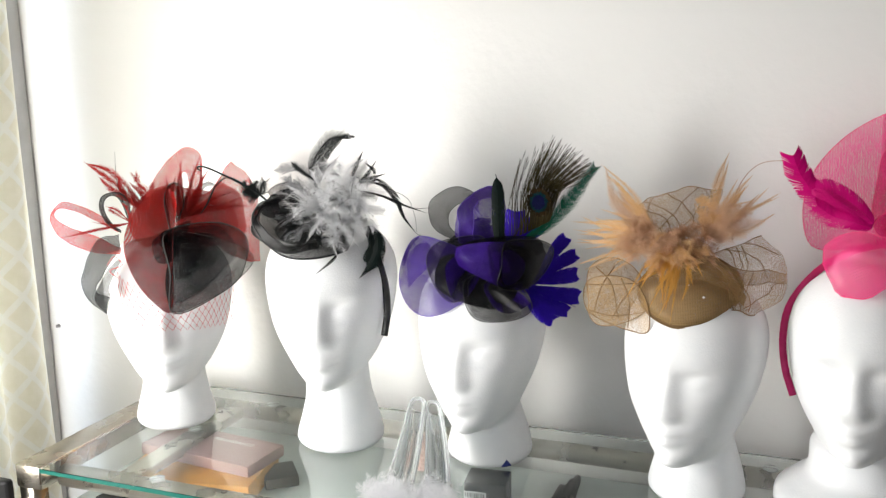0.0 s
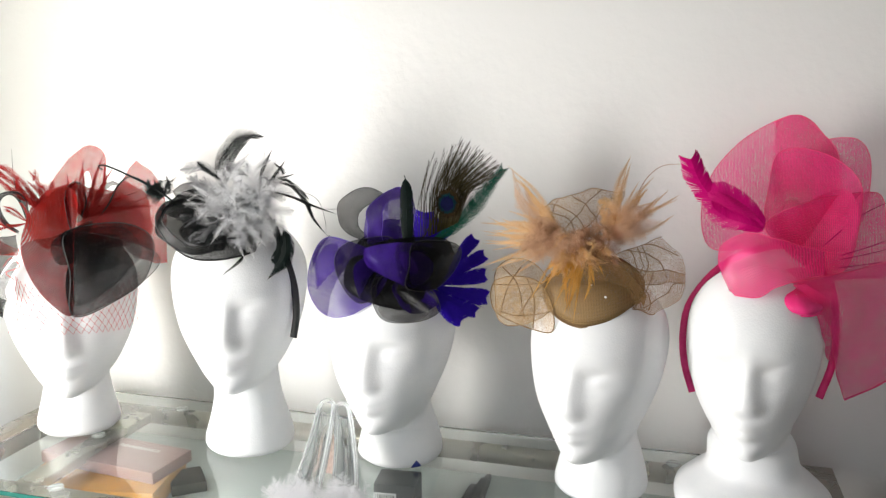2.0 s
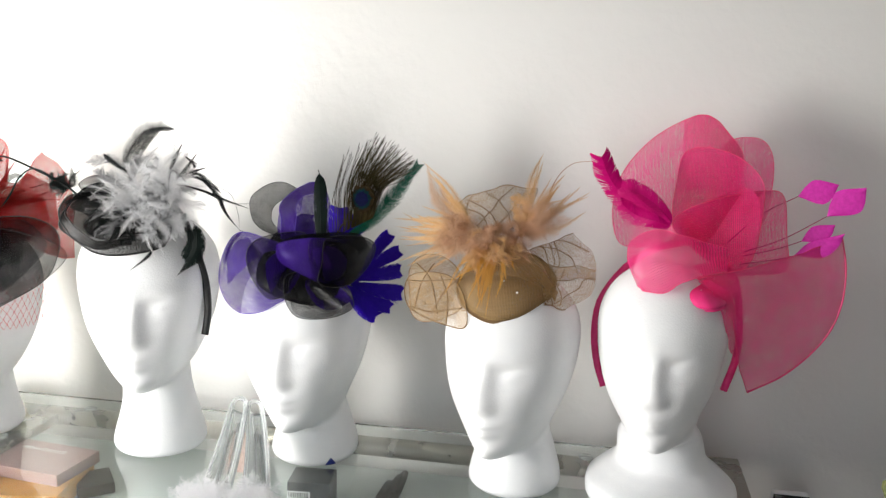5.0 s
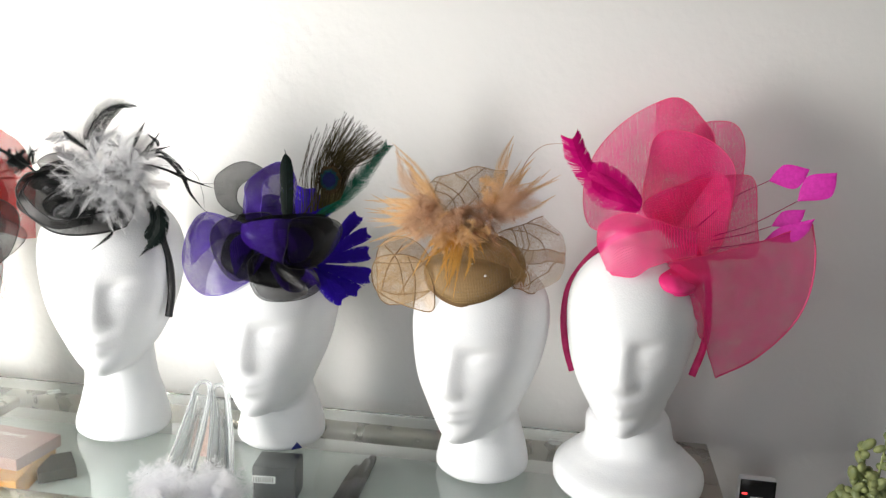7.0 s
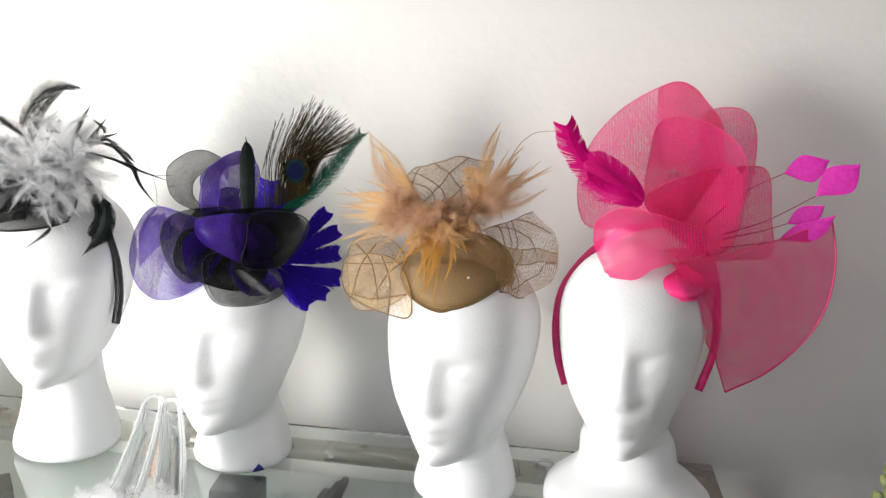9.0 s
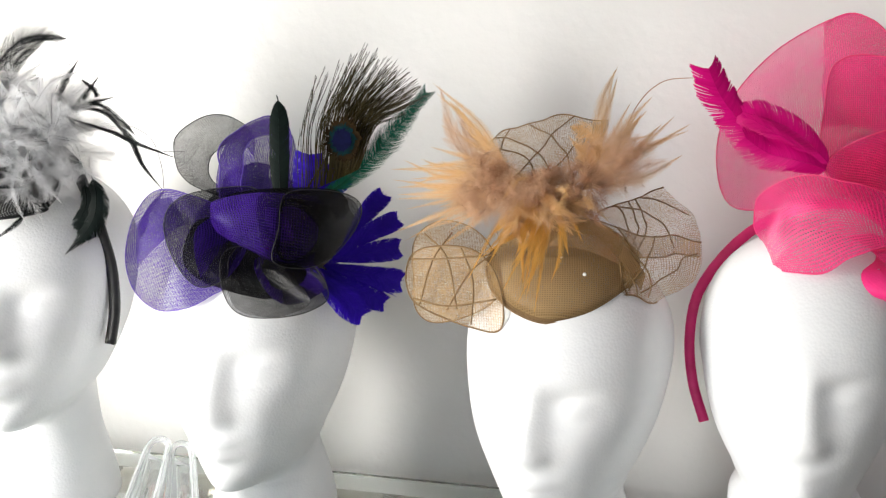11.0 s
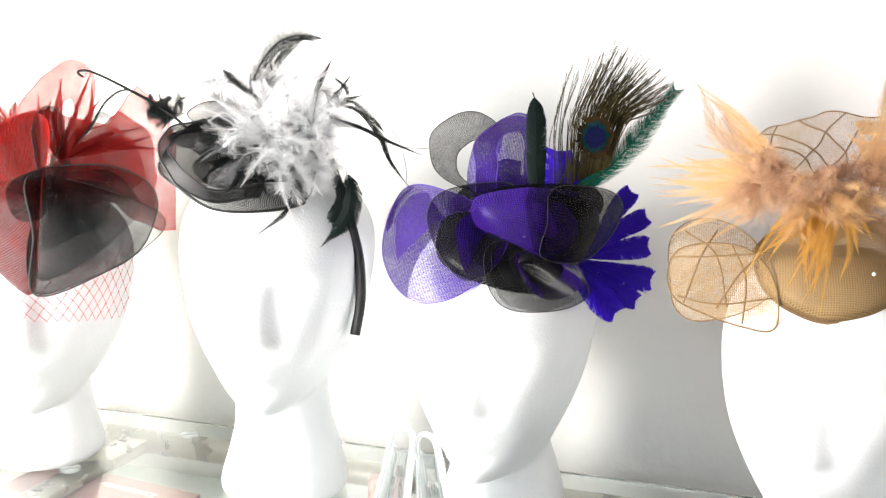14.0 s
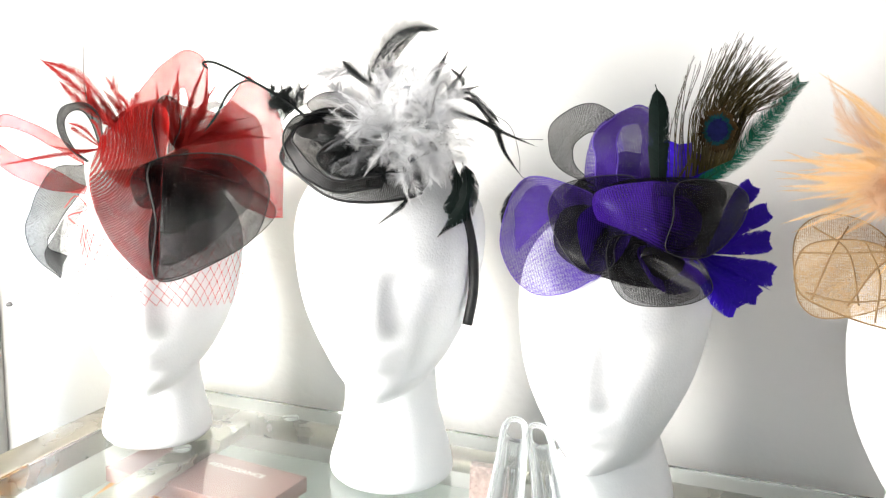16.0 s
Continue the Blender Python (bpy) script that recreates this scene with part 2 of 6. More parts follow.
def cloth(name, rails, mat, parent, label="", hem=0.0, hem_mat=None, nu=28, nv=14, crease=0.0015, hems=(0, -1)):
    """A piece of stiff mesh cloth with rolled hems along its first and last rail."""
    rows = sheet(rails, nu, nv, crease)
    bm = bmesh.new()
    skin(bm, rows)
    ob = part(name, bm, mat, parent, label)
    if hem:
        for k in hems:
            hb = bmesh.new()
            tube(hb, rows[k], hem, 5)
            part("hem", hb, hem_mat or mat, ob)
    return ob


def petal(name, outline, centre, mat, parent, label="", hem=0.0, hem_mat=None, cone=1.5, folds=0.0, nfold=7, nu=56, nv=14):
    """A rounded piece of cloth: a closed smooth outline drawn in towards a centre point (cm)."""
    edge = spline(cm(outline), nu, closed=True)
    c = Vector(centre) * 0.01
    rows = []
    for i in range(nv):
        s = 0.02 + 0.98 * i / (nv - 1)
        row = []
        for j, e in enumerate(edge):
            q = c + (e - c) * s
            flat = c + (e - c) * s
            mid = sum(edge, Vector()) / nu
            lift = (mid - c) * (s ** cone - s)
            q = flat + lift
            if folds:
                q = q + (mid - c + Vector((0, 0.004, 0))).normalized() * folds * 1.6 * s * (1 - 0.93 * s) * math.sin(nfold * 2 * math.pi * j / nu + 2.0 * noise.noise(e * 20))
            row.append(q)
        rows.append(row)
    bm = bmesh.new()
    uv = bm.loops.layers.uv.verify()
    vs = skin(bm, rows, closed=True)
    for f in bm.faces:
        for loop in f.loops:
            loop[uv].uv = (loop.vert.co.x, loop.vert.co.z + loop.vert.co.y * 0.5)
    ob = part(name, bm, mat, parent, label)
    if hem:
        hb = bmesh.new()
        tube(hb, rows[-1] + [rows[-1][0]], hem, 5)
        part("hem", hb, hem_mat or mat, ob)
    return ob


def feather(name, spine, mat, parent, width=1.0, barbs=60, lean=0.6, fluff=0.15, shaft=0.035, start=0.05, shape=0.7, seed=1, strand=0.03, label="", sides=(-1, 1), face=None, blunt=0.0, airy=1.0):
    """A shaft along its spine with fine barbs on both sides (cm). fluff: how far the barbs stray; shape: where the vane is widest; blunt: how square its end is."""
    rnd = random.Random(seed)
    n = 40
    sp = spline(cm(spine), n)
    length = sum((sp[i + 1] - sp[i]).length for i in range(n - 1))
    bm = bmesh.new()
    tube(bm, sp[::2], shaft * 0.01, 4, 0.25)
    view = Vector(face if face else (0.1, -1, 0.1)).normalized()
    barbs = int(barbs * 2.4)
    half = airy * min(0.0008, (0.62 if fluff < 0.5 else 0.34) * length / barbs)
    for k in range(barbs):
        f = start + (1 - start) * (k + rnd.random() * 0.8) / barbs
        i = min(int(f * (n - 1)), n - 2)
        p = sp[i].lerp(sp[i + 1], f * (n - 1) - i)
        d = (sp[i + 1] - sp[i]).normalized()
        side = d.cross(view).normalized()
        g = (f - start) / (1 - start)
        grow = 0.4 + 0.6 * g / shape if g < shape else max(0.05, blunt, ((1 - g) / (1 - shape)) ** (0.7 if blunt else 0.95))
        for sgn in sides:
            clump = noise.noise(Vector((f * 11, seed * 3.7, sgn)))
            clump2 = noise.noise(Vector((f * 9, seed * 1.3, sgn * 5 + 2)))
            ln = width * 0.01 * grow * (0.85 + 0.25 * rnd.random() + 0.35 * clump * min(1, fluff * 3))
            loose = Vector((rnd.gauss(0, 1), rnd.gauss(0, 1), rnd.gauss(0, 1))) * fluff * (0.35 if fluff < 0.5 else 0.75)
            flap = view * clump2 * fluff * 1.6
            way = (side * sgn + d * (lean + clump * fluff * 2.0) + loose * 0.5 + flap).normalized()
            way2 = (side * sgn * 0.95 + d * (lean + 0.7 + clump * fluff * 2.0) + loose + flap * 1.5 + Vector((0, 0, -0.25 * fluff))).normalized()
            mid = p + way * ln * 0.5
            far = mid + way2 * ln * 0.32
            end = far + (way2 + loose * 0.5).normalized() * ln * 0.25
            q = d * half * (0.8 + 0.4 * rnd.random())
            va = [bm.verts.new(x) for x in (p - q, p + q, mid + q * 0.95, mid - q * 0.95, far + q * 0.6, far - q * 0.6, end)]
            bm.faces.new((va[0], va[1], va[2], va[3]))
            bm.faces.new((va[3], va[2], va[4], va[5]))
            bm.faces.new((va[5], va[4], va[6]))
    return part(name, bm, mat, parent, label)


def vane(name, spine, width, mat, parent, base=0.35, tip=0.3, lean=0.5, curl=0.15, split=0.12, strips=90, seed=1, label="", peak=0.5):
    """A smooth closed feather: barbs laid edge to edge on both sides of the shaft, split here and there (cm)."""
    rnd = random.Random(seed)
    n = 40
    sp = spline(cm(spine), n)
    length = sum((sp[i + 1] - sp[i]).length for i in range(n - 1))
    bm = bmesh.new()
    tube(bm, sp[::2], 0.0004, 4, 0.25)
    view = Vector((0.1, -1, 0.1)).normalized()
    for k in range(strips):
        f = (k + 0.5) / strips
        i = min(int(f * (n - 1)), n - 2)
        p = sp[i].lerp(sp[i + 1], f * (n - 1) - i)
        d = (sp[i + 1] - sp[i]).normalized()
        side = d.cross(view).normalized()
        g = min(1.0, f / peak)
        w = width * 0.01 * (base + (1 - base) * g * (2 - g))
        if f > peak:
            w *= 1 - (1 - tip) * ((f - peak) / (1 - peak)) ** 2.5
        q = d * 0.62 * length / strips
        for sgn in (-1, 1):
            part_way = noise.noise(Vector((f * 9, seed * 2.3, sgn * 3.1)))
            part_way = round(part_way * 5) / 5 * split * 4
            ln = w * (0.94 + 0.1 * rnd.random())
            pts = []
            for u in (0, 0.35, 0.7, 0.9, 1):
                c = p + side * sgn * ln * u + d * ln * (lean * u * (0.6 + 0.5 * u) + part_way * u * u) - view * curl * ln * u * u * (1 + part_way)
                s = 1 if u < 0.95 else 0.55
                pts.append((bm.verts.new(c - q * s), bm.verts.new(c + q * s)))
            for (a0, a1), (b0, b1) in zip(pts, pts[1:]):
                bm.faces.new((a0, a1, b1, b0))
    return part(name, bm, mat, parent, label)


# ---- the room ----
YW, XL, XR, YF, ZC = 1.09, -0.858, 2.6, -2.4, 2.6
tagged(part("wall_north", boxes((XL - 0.15, XR + 0.15, YW, YW + 0.12, 0, ZC)), M_WALL, smooth=False), "white painted plaster wall with a slight sheen", "wall", kind="structure")
tagged(part("floor", boxes((XL - 0.15, XR + 0.15, YF - 0.15, YW + 0.12, -0.1, 0)), M_FLOOR, smooth=False), "brown wooden shop floor boards", "floor", kind="structure")
tagged(part("ceiling", boxes((XL - 0.15, XR + 0.15, YF - 0.15, YW + 0.12, ZC, ZC + 0.1)), M_CEIL, smooth=False), "plain white painted ceiling", "ceiling", kind="structure")
tagged(part("wall_east", boxes((XR, XR + 0.12, YF, YW, 0, ZC)), M_WALL, smooth=False), "white painted plaster wall", "wall", kind="structure")
tagged(part("wall_west", boxes((XL - 0.12, XL, 1.05, YW, 0, ZC), (XL - 0.12, XL, YF, 1.05, 0, 0.6), (XL - 0.12, XL, YF, 1.05, 2.2, ZC), (XL - 0.12, XL, YF, -0.9, 0.6, 2.2)), M_WALL, smooth=False), "white wall with a tall window opening", "wall", kind="structure")
tagged(part("wall_south", boxes((XL, -0.8, YF - 0.12, YF, 0, ZC), (1.6, XR, YF - 0.12, YF, 0, ZC), (-0.8, 1.6, YF - 0.12, YF, 0, 0.5), (-0.8, 1.6, YF - 0.12, YF, 2.4, ZC)), M_WALL, smooth=False), "white wall with a wide shop window opening", "wall", kind="structure")

nail_bm = bmesh.new()
tube(nail_bm, [(0, 0, 0), (0, -0.004, 0), (0, -0.006, 0)], 0.0035, 10, 0.7)
nail = part("nail", nail_bm, material("grey_nail", (0.25, 0.24, 0.23), 0.4, 0.6))
nail.location = (-0.836, YW, 0.998)
tagged(nail, "small grey nail head in the white wall", "nail")

# ---- display case ----
ZG = 0.945
X0, X1, Y0, Y1 = -0.55, 0.535, 0.708, 1.03
XA, XB = X0 + 0.04, X1 - 0.04
YR0, YR1 = 0.738, 1.0
case = thing("display_case", (-0.05, 0.89, 0), "low glass-topped display case with brushed nickel rails", "display case")


def cpart(name, bm, mat, label="", smooth=True):
    bmesh.ops.translate(bm, verts=bm.verts, vec=(0.05, -0.89, 0))
    return part(name, bm, mat, case, label, smooth)


gl_ob = cpart("glass_top", boxes((XA, XB, Y0, Y1, ZG - 0.006, ZG)), M_GLASS, "clear greenish glass top", smooth=False)
gl_ob.visible_shadow = False
cpart("glass_edge", boxes((XA, XB, Y0 - 0.0008, Y0 - 0.0002, ZG - 0.0055, ZG - 0.0005)), M_EDGE, "green polished glass edge", smooth=False)
cpart("glass_edge", boxes((XA, XB, Y1 + 0.0002, Y1 + 0.0008, ZG - 0.0055, ZG - 0.0005)), M_EDGE, "green polished glass edge", smooth=False)
for x0, x1 in ((X0, XA - 0.0005), (XB + 0.0005, X1)):
    cpart("side_rail", boxes((x0, x1, Y0, Y1, ZG - 0.03, ZG + 0.001), bevel=0.002), M_METAL, "wide brushed nickel side rail")
for y in (YR0, YR1):
    b = bmesh.new()
    tube(b, [(XA + 0.01, y, ZG - 0.0215), (XB - 0.005, y, ZG - 0.0215)], 0.0128, 18)
    cpart("rail", b, M_METAL)
for x in (-0.41, 0.40):
    cpart("cross_bar", boxes((x - 0.015, x + 0.015, YR0 + 0.012, YR1 - 0.012, ZG - 0.028, ZG - 0.014), bevel=0.002), M_METAL)
for x, y in ((-0.357, YR0), (0.0, YR0), (0.345, YR0), (-0.352, YR1), (0.345, YR1), (-0.408, 0.885)):
    b = bmesh.new()
    tube(b, [(x, y, ZG - 0.0087), (x, y, ZG - 0.0065)], 0.009, 14)
    cpart("glass_pad", b, M_CLEAR)
for x in (X0 + 0.013, X1 - 0.013):
    for y in (Y0 + 0.014, Y1 - 0.014):
        cpart("post", boxes((x - 0.012, x + 0.012, y - 0.012, y + 0.012, 0.0, ZG - 0.03), bevel=0.002), M_METAL)
M_SHELF = noisy(material("shelf_board", (0.62, 0.68, 0.66), 0.25), 4, (0.58, 0.64, 0.62), (0.68, 0.74, 0.72))
cpart("shelf", boxes((XA, XB, Y0 + 0.003, Y1 - 0.003, 0.872, 0.88), bevel=0.001), M_SHELF, "pale grey-green glass shelf")
cpart("panel", boxes((XA, XB, Y0 + 0.003, Y0 + 0.008, 0.02, 0.85)), M_DARK, "dark lower panel", smooth=False)
cpart("panel", boxes((XA, XB, Y1 - 0.008, Y1 - 0.003, 0.02, 0.85)), M_DARK, "dark lower panel", smooth=False)

# ---- foam heads ----


def bump2(x, z, cx, cz, sx, sz):
    return math.exp(-((x - cx) / sx) ** 2 - ((z - cz) / sz) ** 2)


def head(at, turn, chin=0.065, size=1.0, shift=(0, 0), bust=False, label="", tall=1.0, wide=1.0):
    """A foam display head facing -y before its turn: neck on a flared foot, plain face with nose, brow, lips and eye hollows."""
    c = chin
    off = Matrix.Rotation(-radians(turn), 3, "Z") @ Vector((shift[0], shift[1], 0)) / size
    if bust:
        rings = [(0, 0, .086, .098, .062), (.008, .008, .091, .104, .066), (.024, .024, .088, .096, .064), (.036, .04, .072, .066, .06), (.048, .056, .055, .047, .056), (.078, .085, .05, .043, .056)]
    else:
        rings = [(0, 0, .049, .049, .051), (.006, .006, .0535, .053, .056), (.018, .018, .0525, .05, .057), (.04, .045, .046, .042, .056)]
    if chin > 0.09 and not bust:
        rings.append((.065, .07, .043, .039, .055))
    rings += [(c - .012, c + .012, .0415, .038, .055), (c - .006, c + .03, .043, .049, .064), (c - .002, c + .038, .0475, .068, .069), (c + .004, c + .046, .05, .077, .074),
              (c + .016, c + .058, .0565, .080, .077), (c + .035, c + .075, .0645, .079, .084), (c + .06, c + .095, .0715, .079, .091), (c + .095, c + .118, .0765, .077, .096),
              (c + .125, c + .140, .0775, .074, .095), (c + .152, c + .160, .0725, .067, .088), (c + .176, c + .178, .0595, .054, .074), (c + .192, c + .192, .041, .038, .051), (c + .2, c + .2, .018, .018, .024)]
    foot = 1.0 if bust else 1 + 2.2 * max(0.0, c - 0.07)
    rings = [(r[0] if r[0] < c + 0.01 else c + (r[0] - c) * tall, r[1] if r[0] < c + 0.01 else c + (r[1] - c) * tall, r[2] * (wide if r[0] >= c else foot if r[0] < 0.05 else 1), r[3] * (1 if r[0] >= c or r[0] > 0.05 else foot), r[4]) for r in rings]
    table = [tuple(v) for v in zip(*[iter([x for q in spline([Vector(r[:3]) for r in rings], 110) for x in q])] * 3)]
    table2 = spline([Vector((r[3], r[4], 0)) for r in rings], 110)
    seg = 104
    bm = bmesh.new()
    rows = []
    for (zf, zb, rx), (yf, yb, _) in zip(table, table2):
        row = []
        for k in range(seg):
            a = 2 * math.pi * k / seg
            s, co = math.sin(a), math.cos(a)
            z = zf + (zb - zf) * (1 - co) / 2
            jaw = max(0.0, min(1.0, (zf - c + 0.01) / 0.03)) * max(0.0, 1 - (zf - c) / 0.12)
            pw = 1.0 + 0.12 * jaw * max(0.0, co)
            x = rx * math.copysign(abs(s) ** pw, s)
            drop = zf - c
            drop = max(0.0, co) ** 1.5 * math.exp(-(drop / (0.04 if drop > 0 else 0.012)) ** 2)
            z -= 0.007 * drop
            x *= 1 - 0.3 * drop
            y = -yf * co if co > 0 else -yb * (0.9 if zf > c else 1.0) * co
            if co > 0.1 and zf > c - 0.004:
                h = (zf - c) / tall
                front = min(1.0, (co - 0.1) / 0.35)
                t = max(0.0, min(1.0, (0.105 - h) / 0.045))
                nose = (0.0028 + 0.0088 * t * t * (3 - 2 * t)) * math.exp(-(abs(x) / (0.0085 + 0.0055 * t)) ** 2.2) if 0.044 < h < 0.135 else 0
                if h < 0.062:
                    q = max(0.0, (h - 0.044) / 0.018)
                    nose *= q * q * (3 - 2 * q)
                if h > 0.1:
                    nose *= max(0.0, (0.135 - h) / 0.035)
                d = nose
                d += 0.002 * (bump2(x, h, 0.011, 0.061, 0.006, 0.006) + bump2(x, h, -0.011, 0.061, 0.006, 0.006))
                d -= 0.0098 * (bump2(x, h, 0.025, 0.096, 0.017, 0.012) + bump2(x, h, -0.025, 0.096, 0.017, 0.012))
                d += 0.0075 * (bump2(x, h, 0.029, 0.0935, 0.0115, 0.0062) + bump2(x, h, -0.029, 0.0935, 0.0115, 0.0065))
                d -= 0.0022 * (bump2(x, h, 0.03, 0.0865, 0.013, 0.0018) + bump2(x, h, -0.03, 0.0865, 0.013, 0.0018))
                d += 0.0018 * (bump2(x, h, 0.029, 0.112, 0.022, 0.009) + bump2(x, h, -0.029, 0.112, 0.022, 0.009))
                d += 0.0058 * bump2(x, h, 0, 0.0395, 0.0165, 0.0048) + 0.0058 * bump2(x, h, 0, 0.0300, 0.0135, 0.005)
                d -= 0.0034 * bump2(x, h, 0, 0.0347, 0.02, 0.002)
                d -= 0.0025 * bump2(x, h, 0, 0.0205, 0.018, 0.006)
                d += 0.0035 * bump2(x, h, 0, 0.007, 0.014, 0.009)
                d += 0.0025 * (bump2(x, h, 0.035, 0.062, 0.018, 0.02) + bump2(x, h, -0.035, 0.062, 0.018, 0.02))
                y -= d * front
            q = max(0.0, min(1.0, (z - 0.3 * c) / (0.06 + 0.6 * c)))
            row.append(Vector((x, y, z)) + off * q * q * (3 - 2 * q))
        rows.append(row)
    vs = skin(bm, rows, closed=True)
    bm.faces.new(vs[0][::-1])
    bm.faces.new(vs[-1])
    bmesh.ops.scale(bm, vec=(size, size, size), verts=bm.verts)
    ob = part("mannequin_head", bm, M_FOAM)
    ob.matrix_world = pose(*at, 0, 0, turn)
    return tagged(ob, label, "mannequin head", "foam heads on the case")


head((-0.452, 0.905, ZG + 0.0005), 29, 0.070, 1.0, (0.002, 0.0), wide=1.1, label="white foam display head under a red and black hat")
head((-0.195, 0.913, ZG + 0.0005), 13, 0.099, 1.0, (-0.003, -0.006), wide=1.09, label="white foam display head with a long neck")
head((0.006, 0.933, ZG + 0.0005), -6, 0.060, 1.0, (-0.006, -0.012), wide=1.02, label="white foam display head with a chipped blue foot")
head((0.262, 0.906, ZG + 0.0005), -17, 0.062, 1.0, (-0.008, -0.004), tall=0.95, wide=0.99, label="white foam display head under a tan hat")
head((0.430, 0.908, ZG + 0.0005), -8, 0.092, 0.93, (-0.010, -0.008), wide=0.97, bust=True, label="white foam display head with shoulders under a pink hat")

# ---- hat materials ----
G_RED = gauze("red_crinoline", (0.66, 0.022, 0.018), (0.46, 0.012, 0.012), 0.64, thin=0.5)
G_RED_DENSE = gauze("red_crinoline_doubled", (0.52, 0.012, 0.01), (0.26, 0.006, 0.006), 0.76)
G_BLACK = gauze("black_crinoline", (0.012, 0.012, 0.013), (0.004, 0.004, 0.005), 0.64, sheen=0.4)
G_BLACK_THIN = gauze("black_crinoline_single", (0.014, 0.013, 0.014), (0.006, 0.005, 0.006), 0.36, sheen=0.4)
G_BLACK_DENSE = gauze("black_crinoline_doubled", (0.009, 0.009, 0.01), (0.003, 0.003, 0.003), 0.84, sheen=0.4)
G_PURPLE = gauze("purple_crinoline", (0.085, 0.026, 0.36), (0.035, 0.011, 0.18), 0.68)
G_PURPLE_DENSE = gauze("purple_crinoline_doubled", (0.05, 0.014, 0.25), (0.012, 0.004, 0.08), 0.8, thread=3600, sheen=0.2)
G_TAN = gauze("tan_organza", (0.56, 0.37, 0.17), (0.46, 0.28, 0.11), 0.34)
G_TAN_DENSE = gauze("tan_sinamay", (0.48, 0.32, 0.155), (0.27, 0.17, 0.075), 0.9, thread=3400, sheen=0.1)
G_TAN_RIM = gauze("tan_rim_cloth", (0.3, 0.19, 0.095), (0.2, 0.12, 0.06), 1.0, sheen=0.05)
G_PINK = gauze("pink_crinoline", (1.0, 0.06, 0.32), (0.95, 0.04, 0.26), 0.6, thread=3800, thin=0.5)
G_PINK_DENSE = gauze("pink_crinoline_doubled", (1.0, 0.05, 0.29), (0.88, 0.025, 0.2), 0.62, thread=3000, thin=0.45)
M_RED_HEM = material("red_thread", (0.65, 0.04, 0.04), 0.5)
M_BLACK_HEM = material("black_thread", (0.012, 0.012, 0.013), 0.45)
M_PURPLE_HEM = material("purple_thread", (0.1, 0.04, 0.42), 0.5)
M_BROWN_HEM = material("brown_thread", (0.2, 0.115, 0.04), 0.6)
M_PINK_HEM = material("pink_thread", (0.8, 0.04, 0.2), 0.5)
M_PINK_SATIN = noisy(material("crimson_satin", (0.88, 0.03, 0.22), 0.35), 80, (0.8, 0.025, 0.19), (0.94, 0.04, 0.26), bump=0.2, bump_scale=700)
P_RED = plume("red_feather", (0.3, 0.012, 0.012), (0.52, 0.035, 0.03), 0.55, 0.5)
P_BLACK = plume("black_feather", (0.004, 0.0045, 0.0045), (0.014, 0.016, 0.016), 0.45, 0.05)
P_WHITE = plume("white_feather", (0.68, 0.685, 0.7), (0.92, 0.92, 0.93), 0.6, 0.4)
P_PUFF = plume("white_marabou", (0.88, 0.88, 0.9), (0.97, 0.97, 0.98), 0.6, 0.6)
P_GREY = plume("grey_feather", (0.1, 0.1, 0.105), (0.42, 0.42, 0.44), 0.6, 0.3)
P_GREEN_BLACK = plume("green_black_feather", (0.002, 0.005, 0.004), (0.005, 0.011, 0.009), 0.5, 0.03)
P_BLUE = plume("royal_blue_feather", (0.018, 0.004, 0.3), (0.045, 0.01, 0.5), 0.5, 0.25)
P_TEAL = plume("teal_herl", (0.004, 0.03, 0.012), (0.008, 0.13, 0.085), 0.35, 0.1)
P_BRONZE = plume("bronze_herl", (0.024, 0.018, 0.007), (0.075, 0.058, 0.02), 0.35, 0.05)
P_TAN = plume("tan_feather", (0.7, 0.42, 0.17), (0.9, 0.68, 0.4), 0.6, 0.45)
P_AMBER = plume("amber_feather", (0.66, 0.34, 0.06), (0.85, 0.52, 0.15), 0.55, 0.35)
P_ROSY = plume("rosy_tan_feather", (0.66, 0.42, 0.26), (0.86, 0.66, 0.48), 0.6, 0.45)
P_BROWN = plume("rosy_brown_feather", (0.4, 0.2, 0.11), (0.66, 0.42, 0.27), 0.6, 0.3)
P_MAGENTA = plume("magenta_feather", (0.5, 0.0, 0.14), (0.6, 0.002, 0.18), 0.5, 0.25)
M_MAGENTA = noisy(material("magenta_trimmed_feather", (0.7, 0.015, 0.42), 0.5), 300, (0.6, 0.01, 0.34), (0.75, 0.03, 0.48))
M_PEARL = material("pearl_bead", (0.85, 0.83, 0.8), 0.2)


def strand(name, pts, mat, parent, r=0.05, taper=0.4, n=24):
    b = bmesh.new()
    tube(b, spline(cm(pts), n), r * 0.01, 6, taper)
    return part(name, b, mat, parent)


def tuft(root, tips, mat, parent, seed, bend=0.6, name="feather", copies=1, **kw):
    """Feathers from one root to each tip, each bowed its own way (cm)."""
    rnd = random.Random(seed)
    tips = [t for t in tips for _ in range(copies)]
    for k, tip in enumerate(tips):
        a, b = Vector(root), Vector(tip)
        if k % copies:
            b = b + Vector((rnd.gauss(0, 0.7), rnd.gauss(0, 0.5), rnd.gauss(0, 0.7)))
            b = a.lerp(b, rnd.uniform(0.65, 1.0))
        mid = a.lerp(b, 0.5) + Vector((rnd.gauss(0, bend), rnd.gauss(0, bend) - 0.3, rnd.gauss(0, bend) + 0.2))
        feather(name, [a, mid, b], mat, parent, seed=seed * 100 + k, **kw)


